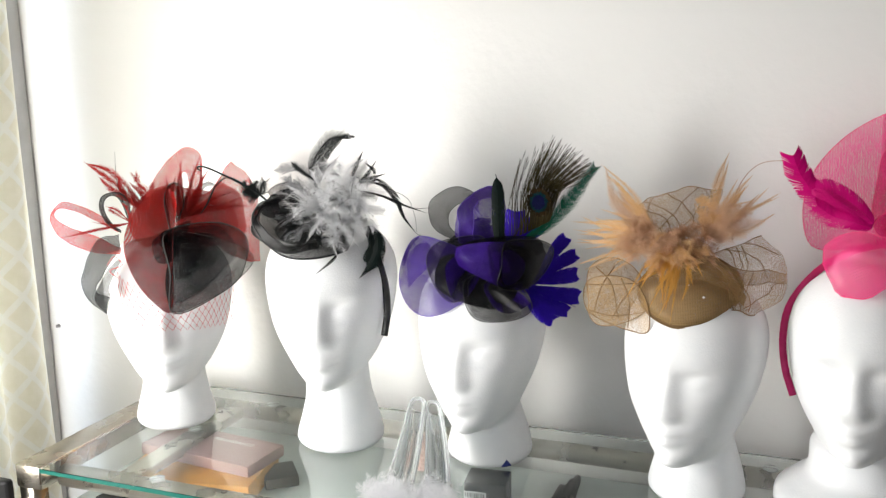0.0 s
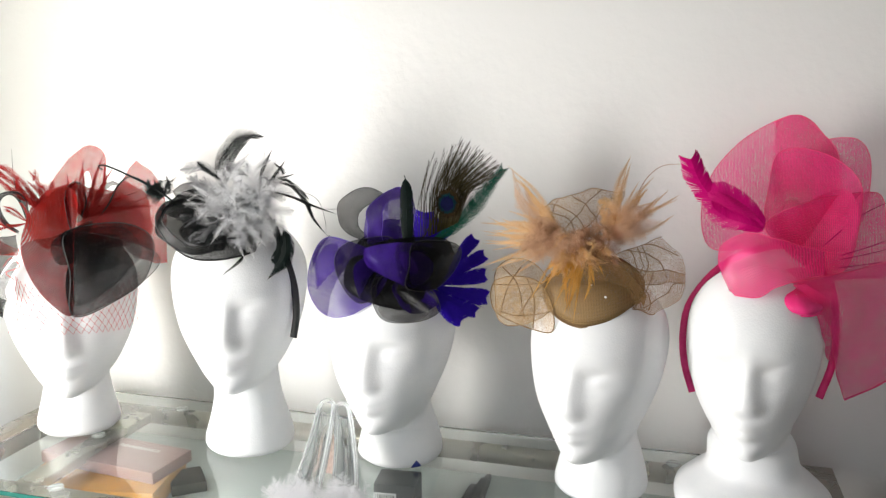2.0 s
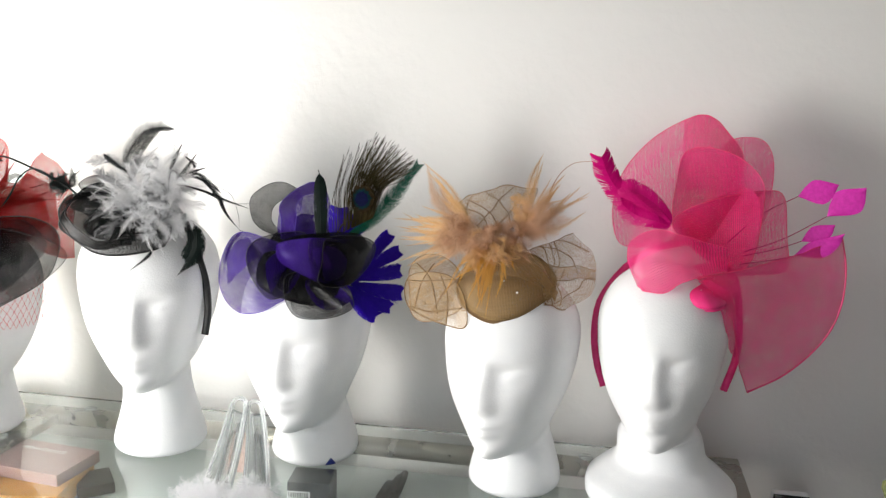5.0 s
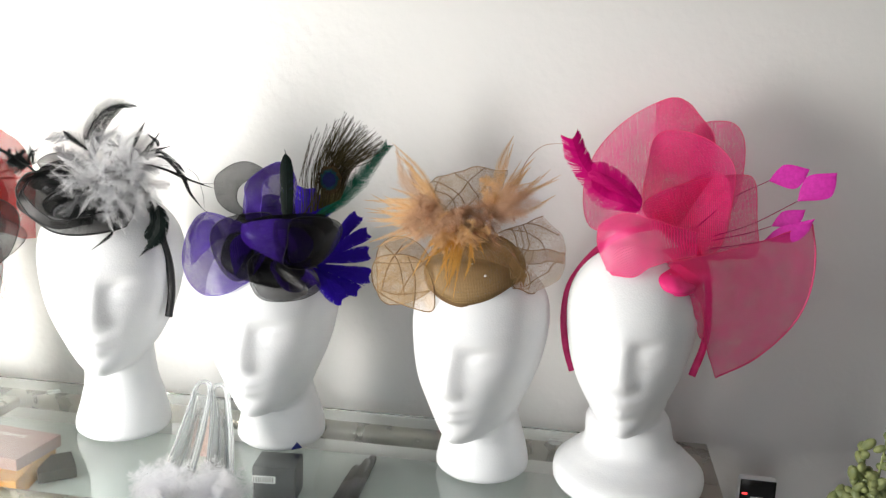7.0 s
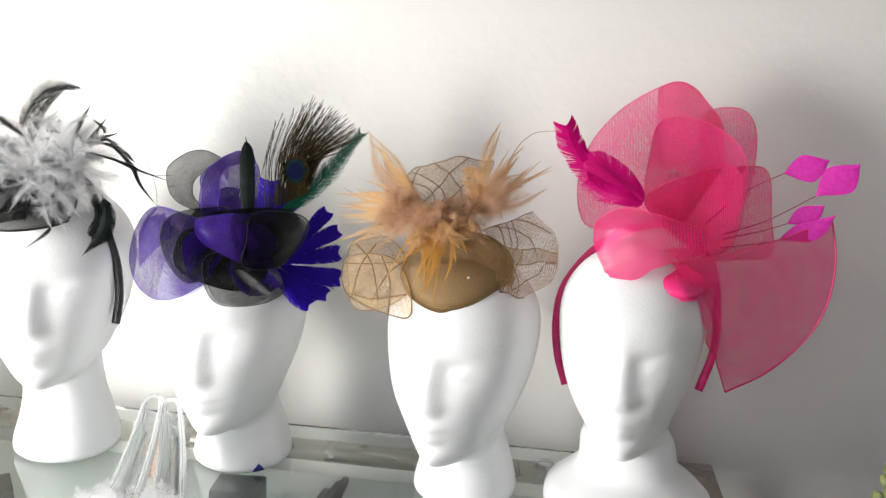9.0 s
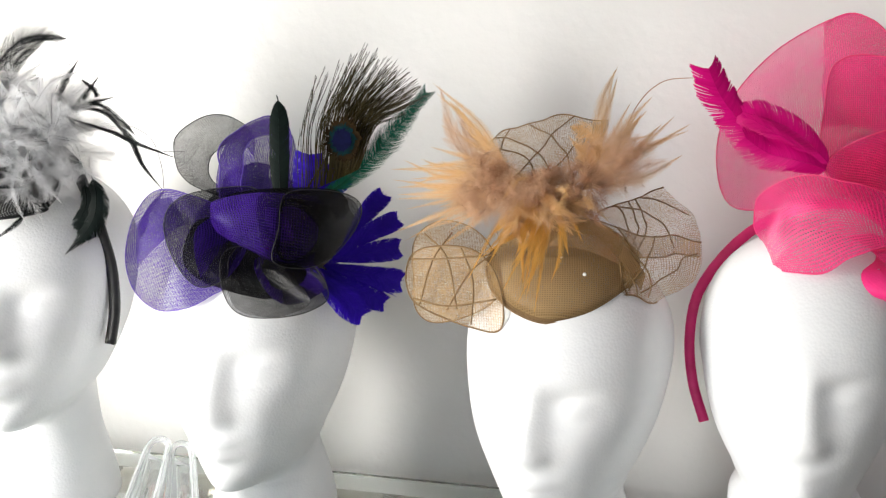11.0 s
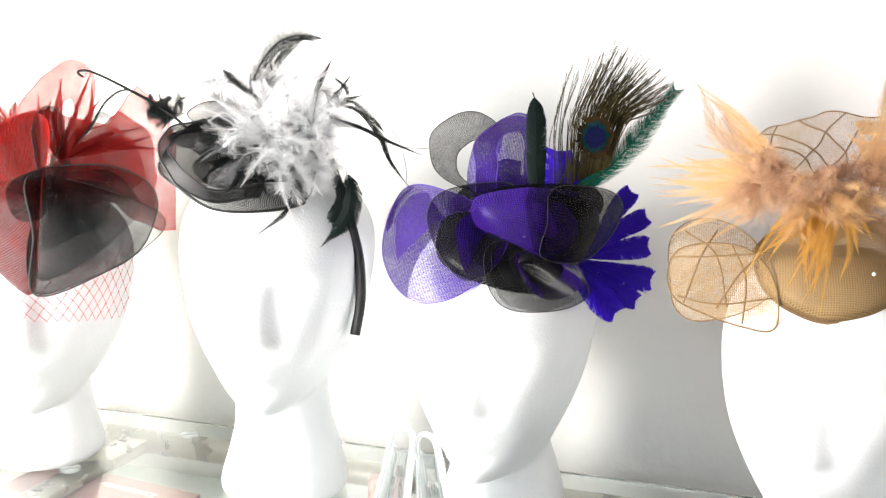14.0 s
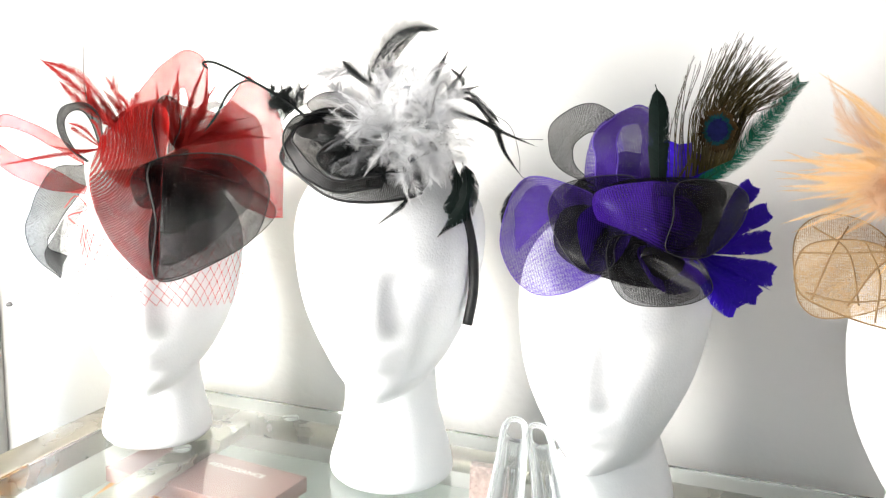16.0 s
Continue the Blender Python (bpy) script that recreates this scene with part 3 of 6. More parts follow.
def ball_of_tips(centre, rx, rz, depth, n, seed, low=-3.1, high=3.1):
    """Tips spread over the front of a rounded mass (cm)."""
    rnd = random.Random(seed)
    out = []
    for _ in range(n):
        a, r = rnd.uniform(low, high), math.sqrt(rnd.uniform(0.1, 1))
        out.append((centre[0] + rx * r * math.cos(a), centre[1] - depth * math.sqrt(max(0, 1 - r * r)) + rnd.gauss(0, 0.6), centre[2] + rz * r * math.sin(a)))
    return out


def band(name, pts, width, mat, parent, label="", thick=0.12):
    """A flat strip bent along points, its width towards the viewer (cm)."""
    line = spline(cm(pts), 40)
    b = bmesh.new()
    rows = []
    for i, p in enumerate(line):
        d = (line[min(i + 1, 39)] - line[max(i - 1, 0)]).normalized()
        side = Vector((0.0, -1, 0.05)).cross(d).normalized() * width * 0.005
        out = Vector((0, -1, 0)) * thick * 0.01
        rows.append([p - side, p - side * 0.9 + out, p + side * 0.9 + out, p + side, p + side * 0.9 - out, p - side * 0.9 - out])
    vs = skin(b, rows, closed=True)
    b.faces.new(vs[0][::-1])
    b.faces.new(vs[-1])
    return part(name, b, mat, parent, label)


def cap(name, outline, centre, mat, parent, label="", hem=0.0, hem_mat=None, rim=None):
    """A domed, stiffened base with its edge turned over (cm)."""
    edge = spline(cm(outline), 60, closed=True)
    c = Vector(centre) * 0.01
    rows = []
    for i in range(16):
        s = max(0.02, i / 15)
        rows.append([c + (e - c) * s + (c - sum(edge, Vector()) / 60) * (math.sqrt(max(0, 1 - s * s)) - 1 + s) * 0.8 for e in edge])
    b = bmesh.new()
    uv = b.loops.layers.uv.verify()
    skin(b, rows, closed=True)
    for f in b.faces:
        for loop in f.loops:
            loop[uv].uv = (loop.vert.co.x, loop.vert.co.z + 0.5 * loop.vert.co.y)
    ob = part(name, b, mat, parent, label)
    if hem:
        hb = bmesh.new()
        tube(hb, rows[-1] + [rows[-1][0]], hem, 6)
        part("hem", hb, hem_mat or mat, ob)
    if rim:
        rb = bmesh.new()
        up = (c - sum(edge, Vector()) / 60).normalized() * 0.0012
        skin(rb, [[q.lerp(r, k) + up for q, r in zip(rows[-3], rows[-1])] for k in (0.3, 0.65, 1.02)], closed=True)
        part("rim", rb, rim, ob, "turned cloth rim")
    return ob


# ---- red and black hat ----
hat1 = thing("fascinator_hat", (-0.408, 0.879, 1.205), "red and black mesh hat with loops and red net veil", "hat", "hats on foam heads")
hat1.rotation_euler, hat1.scale = (radians(-1.3), radians(1.2), radians(2.4)), (1.033,) * 3
cloth("bow_sheet", [[(-0.2, 1.7, 3.2), (1.4, 4.8, 5.6), (3.3, 7.3, 10.2)], [(0.6, 2.8, 1.9), (3.3, 6.8, 4.7), (5.1, 9.6, 7.7)], [(3.5, 4.6, -1.3), (5.0, 7.9, -0.2), (6.0, 10.0, 2.9)], [(5.1, 6.2, -2.7), (5.7, 7.9, -3.4), (6.4, 9.1, -3.4)]], G_RED, hat1, "sheer red mesh", 0.0004, M_RED_HEM, crease=0.003)
cloth("bow_sheet", [[(-0.6, -0.1, 2.2), (1.3, 3.5, 5.7), (3.0, 5.2, 7.8)], [(1.0, 1.1, 1.4), (3.3, 5.3, 3.3), (4.8, 7.6, 5.3)], [(2.2, 1.6, -0.9), (4.4, 4.8, -0.5), (5.9, 6.4, -1.9)]], G_RED_DENSE, hat1, "doubled red mesh", crease=0.003)
cloth("bow_sheet", [[(-0.7, 1.0, 1.3), (0.7, 4.4, 6.4), (1.7, 6.7, 7.0)], [(-0.2, 1.6, 2.0), (0.4, 3.6, 6.8), (1.2, 5.1, 7.7)]], G_BLACK, hat1, crease=0.002)
cloth("bow_loop", [[(-3.8, -1.3, 2.3), (-4.3, 0.4, 7.0), (-2.3, 2.9, 11.2), (-0.8, 4.3, 12.0), (0.0, 5.9, 10.3), (-0.4, 4.7, 5.6), (-0.8, 2.3, 1.9)], [(-2.8, -0.6, 1.9), (-3.8, 1.9, 5.7), (-3.1, 4.6, 10.0), (-2.3, 6.0, 10.6), (-1.4, 6.5, 9.3), (-1.4, 5.2, 5.5), (-1.7, 2.9, 1.8)], [(-2.4, 1.0, 1.7), (-3.4, 3.4, 4.8), (-3.4, 5.3, 7.8), (-2.7, 5.9, 8.6), (-2.3, 6.0, 7.0), (-1.9, 4.6, 4.8), (-2.0, 2.7, 1.8)]], G_RED, hat1, "sheer red loop", 0.0004, M_RED_HEM, nu=36)
cloth("bow_loop", [[(-5.5, -4.7, -1.1), (-8.3, -6.8, -0.5), (-10.8, -8.6, 1.2), (-11.9, -9.1, 3.5), (-12.2, -7.7, 5.0), (-11.9, -6.1, 5.4), (-9.7, -4.5, 4.3), (-6.6, -3.7, 2.3)], [(-6.0, -3.8, -0.8), (-9.5, -5.1, 0.3), (-12.3, -6.3, 2.2), (-13.8, -6.6, 3.8), (-13.3, -6.1, 4.7), (-13.1, -4.6, 4.8), (-10.8, -3.0, 3.5), (-7.1, -2.9, 1.6)], [(-6.7, -3.0, -0.6), (-10.7, -3.4, 0.9), (-13.7, -4.3, 2.0), (-14.9, -5.0, 3.2), (-14.6, -4.6, 4.2), (-13.5, -3.7, 4.1), (-11.3, -2.1, 2.8), (-7.7, -2.1, 1.3)]], G_RED, hat1, "long sheer red loop", 0.0004, M_RED_HEM, nu=44)
cloth("bow_loop", [[(-4.9, -5.0, 1.8), (-6.3, -5.8, 3.1), (-7.0, -6.1, 4.7), (-6.9, -5.8, 6.2), (-5.9, -4.8, 6.9), (-4.9, -4.1, 6.3), (-4.8, -3.1, 4.5), (-4.5, -3.1, 2.8)], [(-6.1, -3.3, 1.7), (-7.4, -3.9, 3.0), (-8.3, -3.9, 4.6), (-8.2, -3.7, 5.6), (-7.5, -3.0, 6.1), (-6.8, -2.5, 5.5), (-6.2, -2.4, 4.1), (-5.4, -2.6, 2.5)]], G_BLACK_DENSE, hat1, "small black loop", 0.0005, M_BLACK_HEM, nu=36)
cloth("bow_loop", [[(-5.1, -5.2, 1.6), (-6.4, -7.6, 1.0), (-7.4, -9.0, -2.1), (-7.5, -9.5, -4.1), (-6.8, -9.3, -6.0), (-5.3, -7.9, -8.0)], [(-5.7, -4.5, 0.8), (-6.5, -6.6, 0.0), (-7.2, -7.7, -2.7), (-7.4, -8.2, -4.4), (-6.9, -8.1, -6.0), (-5.9, -6.9, -7.1)], [(-6.1, -3.8, -0.4), (-6.9, -4.8, -2.1), (-7.6, -5.7, -3.9), (-8.1, -6.2, -4.9), (-7.9, -6.3, -5.9), (-6.7, -5.5, -6.6)]], G_BLACK, hat1, "hanging black loop", 0.0004, M_BLACK_HEM)
cloth("bow_loop", [[(-5.3, -7.9, -8.0), (-7.2, -7.7, -6.3), (-7.4, -6.3, -4.4), (-6.5, -4.3, -1.8)], [(-5.6, -6.5, -6.3), (-6.5, -5.6, -4.9), (-6.4, -4.6, -3.3), (-5.9, -3.9, -1.9)]], G_BLACK, hat1, crease=0.002)
cloth("bow_loop", [[(0.8, -2.9, 1.9), (-0.5, -2.1, 4.7), (-1.2, -1.0, 6.7), (-0.6, -0.3, 7.8), (-0.4, 1.1, 7.4), (0.1, 1.2, 5.7), (0.4, -0.4, 3.1)], [(-0.3, -1.2, 1.5), (-1.2, -0.2, 4.1), (-1.8, 0.9, 5.7), (-1.6, 1.3, 6.6), (-1.2, 1.5, 6.2), (-1.0, 1.4, 4.7), (-0.5, 0.1, 2.6)]], G_BLACK, hat1, "upright black loop", 0.0004, M_BLACK_HEM, nu=32)
petal("bow_loop", [(-4.6, -4.0, 2.6), (-4.1, -2.3, 5.7), (-1.9, -0.1, 7.4), (0.8, 2.0, 6.9), (4.1, 4.5, 5.7), (5.4, 5.4, 1.8), (2.7, 3.5, -0.0), (-3.2, -1.5, -0.7)], (-0.7, 0.5, 2.2), G_RED_DENSE, hat1, "gathered red mesh", cone=1.3, folds=0.004, nfold=8)
petal("brim", [(-2.8, -7.4, 0.3), (-3.1, -5.8, 3.4), (-2.2, -3.3, 6.2), (-1.0, -0.8, 7.2), (0.8, -1.5, 5.7), (1.6, -3.5, 2.0), (2.4, -5.1, -2.6), (3.1, -6.7, -7.3), (1.0, -8.0, -5.5), (-0.9, -8.4, -2.8)], (-0.6, -2.5, -0.4), G_RED_DENSE, hat1, "red mesh brim", 0.0, M_BLACK_HEM, cone=2.2, folds=0.0025, nfold=5)
petal("brim", [(1.3, -5.1, 1.7), (2.3, -2.8, 2.8), (5.3, 1.0, 2.9), (7.3, 3.6, 1.2), (8.1, 3.1, -1.3), (8.4, 0.2, -4.0), (6.8, -3.5, -6.0), (3.5, -7.0, -7.3), (2.7, -6.1, -2.4)], (1.0, -1.1, 0.1), G_BLACK, hat1, "black mesh brim", 0.0006, M_BLACK_HEM, cone=2.4, folds=0.004, nfold=6)
folds1 = [Vector(q) for q in ((1.3, -5.1, 1.7), (2.3, -2.8, 2.8), (5.3, 1.0, 2.9), (7.3, 3.6, 1.2), (8.1, 3.1, -1.3), (8.4, 0.2, -4.0), (6.8, -3.5, -6.0), (3.5, -7.0, -7.3), (2.7, -6.1, -2.4))]
for k, s in enumerate((0.8, 0.55, 0.34)):
    mid1 = Vector((1.0, -1.1, 0.1))
    petal("brim", [tuple(mid1.lerp(q, s * (0.92 + 0.16 * ((i * 7 + k * 3) % 5) / 4)) + Vector((0, 0.12 - 0.05 * k, 0))) for i, q in enumerate(folds1)], tuple(mid1 + Vector((0, 0.1 - 0.05 * k, 0))), G_BLACK_THIN, hat1, "", cone=1.6, folds=0.004, nfold=9 + k)
petal("brim", [(1.0, -4.8, 1.6), (1.7, -0.9, 1.7), (6.1, 3.6, -0.3), (8.0, 4.8, -2.3), (7.4, 1.2, -4.7), (6.2, -2.7, -6.1), (2.9, -6.2, -7.3), (2.1, -5.3, -2.6)], (1.1, -0.3, -0.7), G_BLACK_THIN, hat1, "", 0.0004, M_BLACK_HEM, cone=1.3, folds=0.002, nfold=6)
petal("brim", [(0.6, -6.4, 1.2), (2.0, -4.3, 2.7), (3.1, -2.0, 3.3), (1.6, -1.6, 0.6), (1.4, -3.6, -1.6), (0.6, -5.6, -1.4)], (0.9, -2.4, 0.2), G_BLACK, hat1, "dark folded throat", cone=1.8, folds=0.002, nfold=4)
tuft((-3.2, -1.8, 4.2), [(-10.0, -4.8, 10.4), (-6.2, -3.4, 8.5), (-4.0, -3.0, 8.1), (-2.7, -2.0, 7.5), (-4.6, -3.8, 6.5)], P_RED, hat1, 11, width=1.3, barbs=110, fluff=0.4, lean=2.2, shape=0.35, copies=3)
tuft((0.1, 0.7, 2.9), [(-1.8, 0.3, 9.0), (-0.4, 1.8, 10.7), (0.9, 4.2, 11.4), (0.4, 3.1, 7.6), (1.3, 5.5, 9.4), (-0.9, 0.9, 8.5)], P_RED, hat1, 12, width=1.05, barbs=70, fluff=0.25, lean=2.6, shape=0.3, bend=0.4, copies=2)
tuft((1.0, 0.2, 3.4), [(5.6, 7.0, 5.7), (6.5, 7.4, 4.4), (4.1, 7.1, 6.3), (3.0, 6.1, 5.4), (3.0, 3.7, 6.5)], P_RED, hat1, 13, width=1.05, barbs=70, fluff=0.25, lean=2.6, shape=0.3, bend=0.4, copies=2)
tuft((-4.1, -4.1, 3.0), [(-8.3, -6.2, 3.1), (-6.1, -5.4, 4.7), (-11.7, -8.1, 1.1), (-6.5, -5.6, 5.1), (-5.1, -4.4, 5.5)], P_RED, hat1, 14, width=0.75, barbs=70, fluff=0.25, lean=2.6, shape=0.3, bend=0.4, copies=1)
petal("brim", [(-2.5, -7.6, 0.4), (-2.0, -6.6, 1.3), (-0.8, -5.1, 1.5), (1.8, -4.1, 2.1), (2.7, -5.4, -2.6), (3.4, -7.0, -7.2), (1.3, -8.3, -5.4), (-0.6, -8.7, -2.7)], (-0.1, -3.0, -0.3), gauze("black_overlay", (0.025, 0.025, 0.027), (0.008, 0.008, 0.009), 0.42), hat1, "thin black mesh overlay", cone=1.4)
strand("quill", [(-5.6, -3.5, 5.4), (-6.3, -3.6, 8.2), (-6.7, -3.2, 11.7)], P_BLACK, hat1, 0.06, 0.2)


def net_veil(parent):
    """Diamond net of fine red threads with knots, hung round the brow."""
    top = spline(cm([(-8.5, -2.3, -3.1), (-3.7, -5.8, -4.3), (1.8, -4.9, -5.6), (4.7, 0.2, -5.1), (4.2, 6.6, -4.1)]), 41)
    low = spline(cm([(-8.2, -3.7, -11.2), (-2.1, -7.5, -10.0), (2.4, -7.1, -9.6), (4.5, -4.1, -10.0), (4.9, -0.0, -10.6), (4.4, 5.3, -11.3)]), 41)
    nv = 8
    b = bmesh.new()
    grid = [[top[j].lerp(low[j], i / nv) for j in range(41)] for i in range(nv + 1)]
    for i in range(nv):
        for j in range(40):
            if (i + j) % 2 == 0:
                tube(b, [grid[i][j], grid[i + 1][j + 1]], 0.00022, 3)
            else:
                tube(b, [grid[i][j + 1], grid[i + 1][j]], 0.00022, 3)
            if (i + j) % 2 == 0:
                bmesh.ops.create_icosphere(b, subdivisions=0, radius=0.0007, matrix=Matrix.Translation(grid[i][j]))
    return part("veil", b, M_RED_HEM, parent, "red diamond net veil")


net_veil(hat1)
strand("stitching", [(-6.0, -6.6, -2.1), (-5.4, -5.9, -1.1), (-4.6, -5.5, -2.2), (-5.7, -6.5, -2.8), (-5.0, -6.1, -3.7)], M_RED_HEM, hat1, 0.05, 1)

# ---- black and white feather hat ----
hat2 = thing("fascinator_hat", (-0.198, 0.883, 1.237), "black mesh hat with white and black feathers on a headband", "hat", "hats on foam heads")
hat2.rotation_euler, hat2.scale = (radians(-1.1), radians(0.8), radians(3.7)), (1.031,) * 3
cap("base", [(-6.3, -5.4, 0.4), (-3.8, -6.6, -1.4), (-0.9, -7.1, -2.7), (2.3, -5.5, -2.8), (4.4, -1.5, -2.2), (4.5, 3.4, -0.3), (0.0, 5.0, 3.1), (-5.8, 1.0, 3.9)], (0.4, -3.6, 0.8), G_BLACK_DENSE, hat2, "black mesh saucer base", hem=0.0011, hem_mat=M_BLACK_HEM)
cloth("brim_curl", [[(2.2, -5.9, -1.7), (-1.1, -7.6, -2.1), (-3.5, -8.1, -0.7), (-4.8, -7.9, 1.3), (-5.0, -6.6, 2.9), (-3.6, -4.7, 3.7), (-0.5, -3.1, 3.6)], [(2.4, -6.2, -0.7), (-0.6, -7.8, -1.2), (-2.7, -8.1, -0.0), (-4.2, -7.6, 1.4), (-4.9, -5.5, 2.4), (-3.8, -3.8, 2.9), (-0.9, -2.4, 2.6)]], G_BLACK_DENSE, hat2, "rolled black mesh brim", 0.0008, M_BLACK_HEM, nu=40)
cloth("brim_curl", [[(-5.8, -4.9, 2.3), (-3.3, -6.0, 1.6), (-1.7, -6.4, 0.7), (2.2, -5.8, -0.8)], [(-3.8, -3.7, 3.5), (-1.1, -4.7, 2.5), (1.1, -4.9, 1.3), (3.6, -4.5, -0.6)], [(-0.7, -2.1, 3.5), (1.0, -2.5, 2.4), (2.6, -3.0, 1.1), (4.1, -2.5, -0.2)]], G_BLACK_DENSE, hat2, crease=0.004)
petal("bow_loop", [(-2.6, -6.9, 0.5), (-0.9, -7.0, 1.8), (1.0, -6.0, 1.8), (2.2, -5.7, 0.2), (0.8, -7.1, -1.1), (-1.4, -7.6, -0.7)], (-1.3, -4.6, 0.0), G_BLACK, hat2, cone=1.4, folds=0.003, hem=0.0004, hem_mat=M_BLACK_HEM)
petal("bow_loop", [(-5.2, -3.1, 4.3), (-4.1, -2.5, 5.2), (-2.4, -1.6, 5.2), (-0.9, -1.6, 3.9), (-2.4, -3.0, 3.2), (-4.0, -3.8, 3.5)], (-3.4, -1.1, 4.0), G_BLACK, hat2, cone=1.4, folds=0.002, hem=0.0004, hem_mat=M_BLACK_HEM)
tuft((2.4, -0.8, 1.9), ball_of_tips((2.6, -0.6, 2.6), 4.3, 4.0, 4.5, 40, 5), P_WHITE, hat2, 21, airy=0.4, width=1.6, barbs=150, fluff=0.3, lean=2.0, strand=0.02, name="white_feather")
for k, (rt, n, rx, rz) in enumerate((((1.5, -2.0, 4.0), 12, 3.4, 3.0), ((4.4, 0.5, 3.9), 12, 3.6, 3.4), ((4.1, -2.4, 0.5), 10, 3.2, 3.0), ((5.8, 0.3, 1.2), 9, 2.6, 3.0), ((2.3, 0.4, 6.2), 9, 3.4, 2.2))):
    tuft(rt, ball_of_tips(rt, rx, rz, 2.6, n, 60 + k), P_WHITE, hat2, 210 + k, airy=0.4, width=1.5, barbs=120, fluff=0.34 + 0.2 * (k % 2), lean=2.1, name="white_feather", bend=0.6, copies=2)
tuft((4.6, -1.7, 3.7), [(2.1, -5.4, 2.6), (7.1, -2.4, 5.1), (3.0, -2.7, 5.8), (6.8, -3.6, 1.7), (7.8, -1.2, 3.6)], P_GREY, hat2, 29, copies=2, airy=0.4, width=1.1, barbs=110, fluff=0.3, lean=1.6, name="grey_feather")
tuft((2.0, -0.9, 2.2), [(-5.2, -1.7, 6.7), (-2.7, -2.9, 5.0), (-0.5, -4.5, 1.9), (-2.7, -1.7, 5.7), (-0.2, -2.9, 4.4), (-3.6, -2.1, 6.1)], P_GREY, hat2, 22, airy=0.6, lean=1.3, width=1.5, barbs=80, fluff=0.3, strand=0.04, name="grey_feather")
tuft((2.6, -0.6, 2.1), [(3.4, 3.1, 9.0), (4.9, 3.7, 8.2), (5.8, 3.9, 6.5), (7.0, 4.2, 4.0), (7.3, 2.9, 1.9), (6.9, 1.3, 0.1), (4.7, 3.5, 7.5), (6.6, 4.1, 5.3), (6.0, 1.7, -1.0), (4.5, 2.1, 6.9)], P_WHITE, hat2, 23, lean=1.9, airy=0.5, width=1.7, barbs=120, fluff=0.3, strand=0.03, name="white_feather")
tuft((2.9, -2.8, 1.5), [(4.9, -3.6, -3.0), (2.5, -5.6, -0.5), (1.5, -5.9, 0.7), (3.3, -5.3, -1.1), (4.0, -3.9, -2.0), (2.1, -5.4, 2.1)], P_WHITE, hat2, 24, lean=1.6, width=1.2, barbs=60, fluff=0.5, strand=0.022, name="white_feather")
tuft((0.5, -5.2, 1.0), [(-0.9, -7.9, -0.8), (-0.0, -7.5, -0.9), (-0.6, -7.6, 0.2)], P_GREY, hat2, 25, width=0.6, barbs=50, fluff=0.5, strand=0.02, name="grey_feather")
feather("black_plume", [(-0.6, -1.7, 5.7), (-0.2, -1.2, 7.9), (0.9, -0.4, 9.9), (2.3, 0.5, 10.8), (4.1, 1.4, 10.7)], P_BLACK, hat2, width=2.6, barbs=200, fluff=0.2, lean=1.7, shape=0.45, seed=31, strand=0.03)
feather("black_plume", [(0.2, -1.5, 4.9), (0.2, -0.6, 6.9), (1.1, 0.2, 9.2), (2.8, 1.3, 10.9)], P_BLACK, hat2, width=2.2, barbs=150, fluff=0.2, lean=1.9, shape=0.45, seed=33)
feather("grey_feather", [(0.2, -2.1, 4.0), (0.5, -1.7, 5.8), (1.1, -1.0, 7.6)], P_GREY, hat2, width=2.0, barbs=90, fluff=0.35, lean=1.8, seed=34)
rnd2 = random.Random(77)
for k, (root, tip, wd) in enumerate((
    ((2.6, -3.4, 2.2), (-1.6, -5.6, 5.4), 0.9), ((2.4, -3.6, 2.0), (-0.6, -7.0, 1.6), 0.8), ((3.0, -3.6, 1.6), (1.2, -7.0, -1.0), 0.8), ((3.2, -3.4, 1.4), (4.6, -5.2, -3.2), 0.8),
    ((3.4, -3.0, 2.4), (7.0, -3.0, 0.2), 1.1), ((3.4, -2.6, 2.8), (8.0, -1.2, 2.6), 1.2), ((3.2, -2.4, 3.4), (7.4, 0.2, 5.6), 1.1), ((2.8, -2.4, 3.6), (5.4, 0.8, 8.2), 1.1),
    ((2.4, -2.4, 3.8), (2.6, 0.6, 8.8), 1.0), ((2.0, -2.6, 3.4), (-0.2, -2.4, 7.0), 0.9), ((2.8, -4.0, 2.4), (3.4, -6.6, 4.6), 1.1), ((3.2, -4.0, 2.2), (5.8, -5.0, 2.4), 1.2), ((3.0, -4.0, 1.8), (6.4, -3.6, -1.6), 1.1))):
    rv, tv = Vector(root), Vector(tip)
    bow = Vector((rnd2.gauss(0, 0.3), -0.9, 0.6 + rnd2.gauss(0, 0.3)))
    feather("white_feather", [rv, rv.lerp(tv, 0.5) + bow, tv], P_WHITE, hat2, width=wd * 1.25, barbs=150, fluff=0.3, lean=2.2, shape=0.4, airy=0.5, seed=500 + k)
tuft((2.2, -4.4, 2.6), ball_of_tips((2.4, -4.4, 2.6), 4.6, 3.8, 3.0, 26, 78), P_WHITE, hat2, 320, airy=0.3, width=1.3, barbs=140, fluff=0.7, lean=1.8, shape=0.4, name="white_down", bend=0.8)
tuft((4.6, -2.2, 2.8), ball_of_tips((5.2, -2.0, 3.0), 3.6, 4.0, 2.4, 26, 79), P_WHITE, hat2, 321, airy=0.4, width=1.4, barbs=140, fluff=0.5, lean=2.0, shape=0.4, name="white_down", bend=0.7)
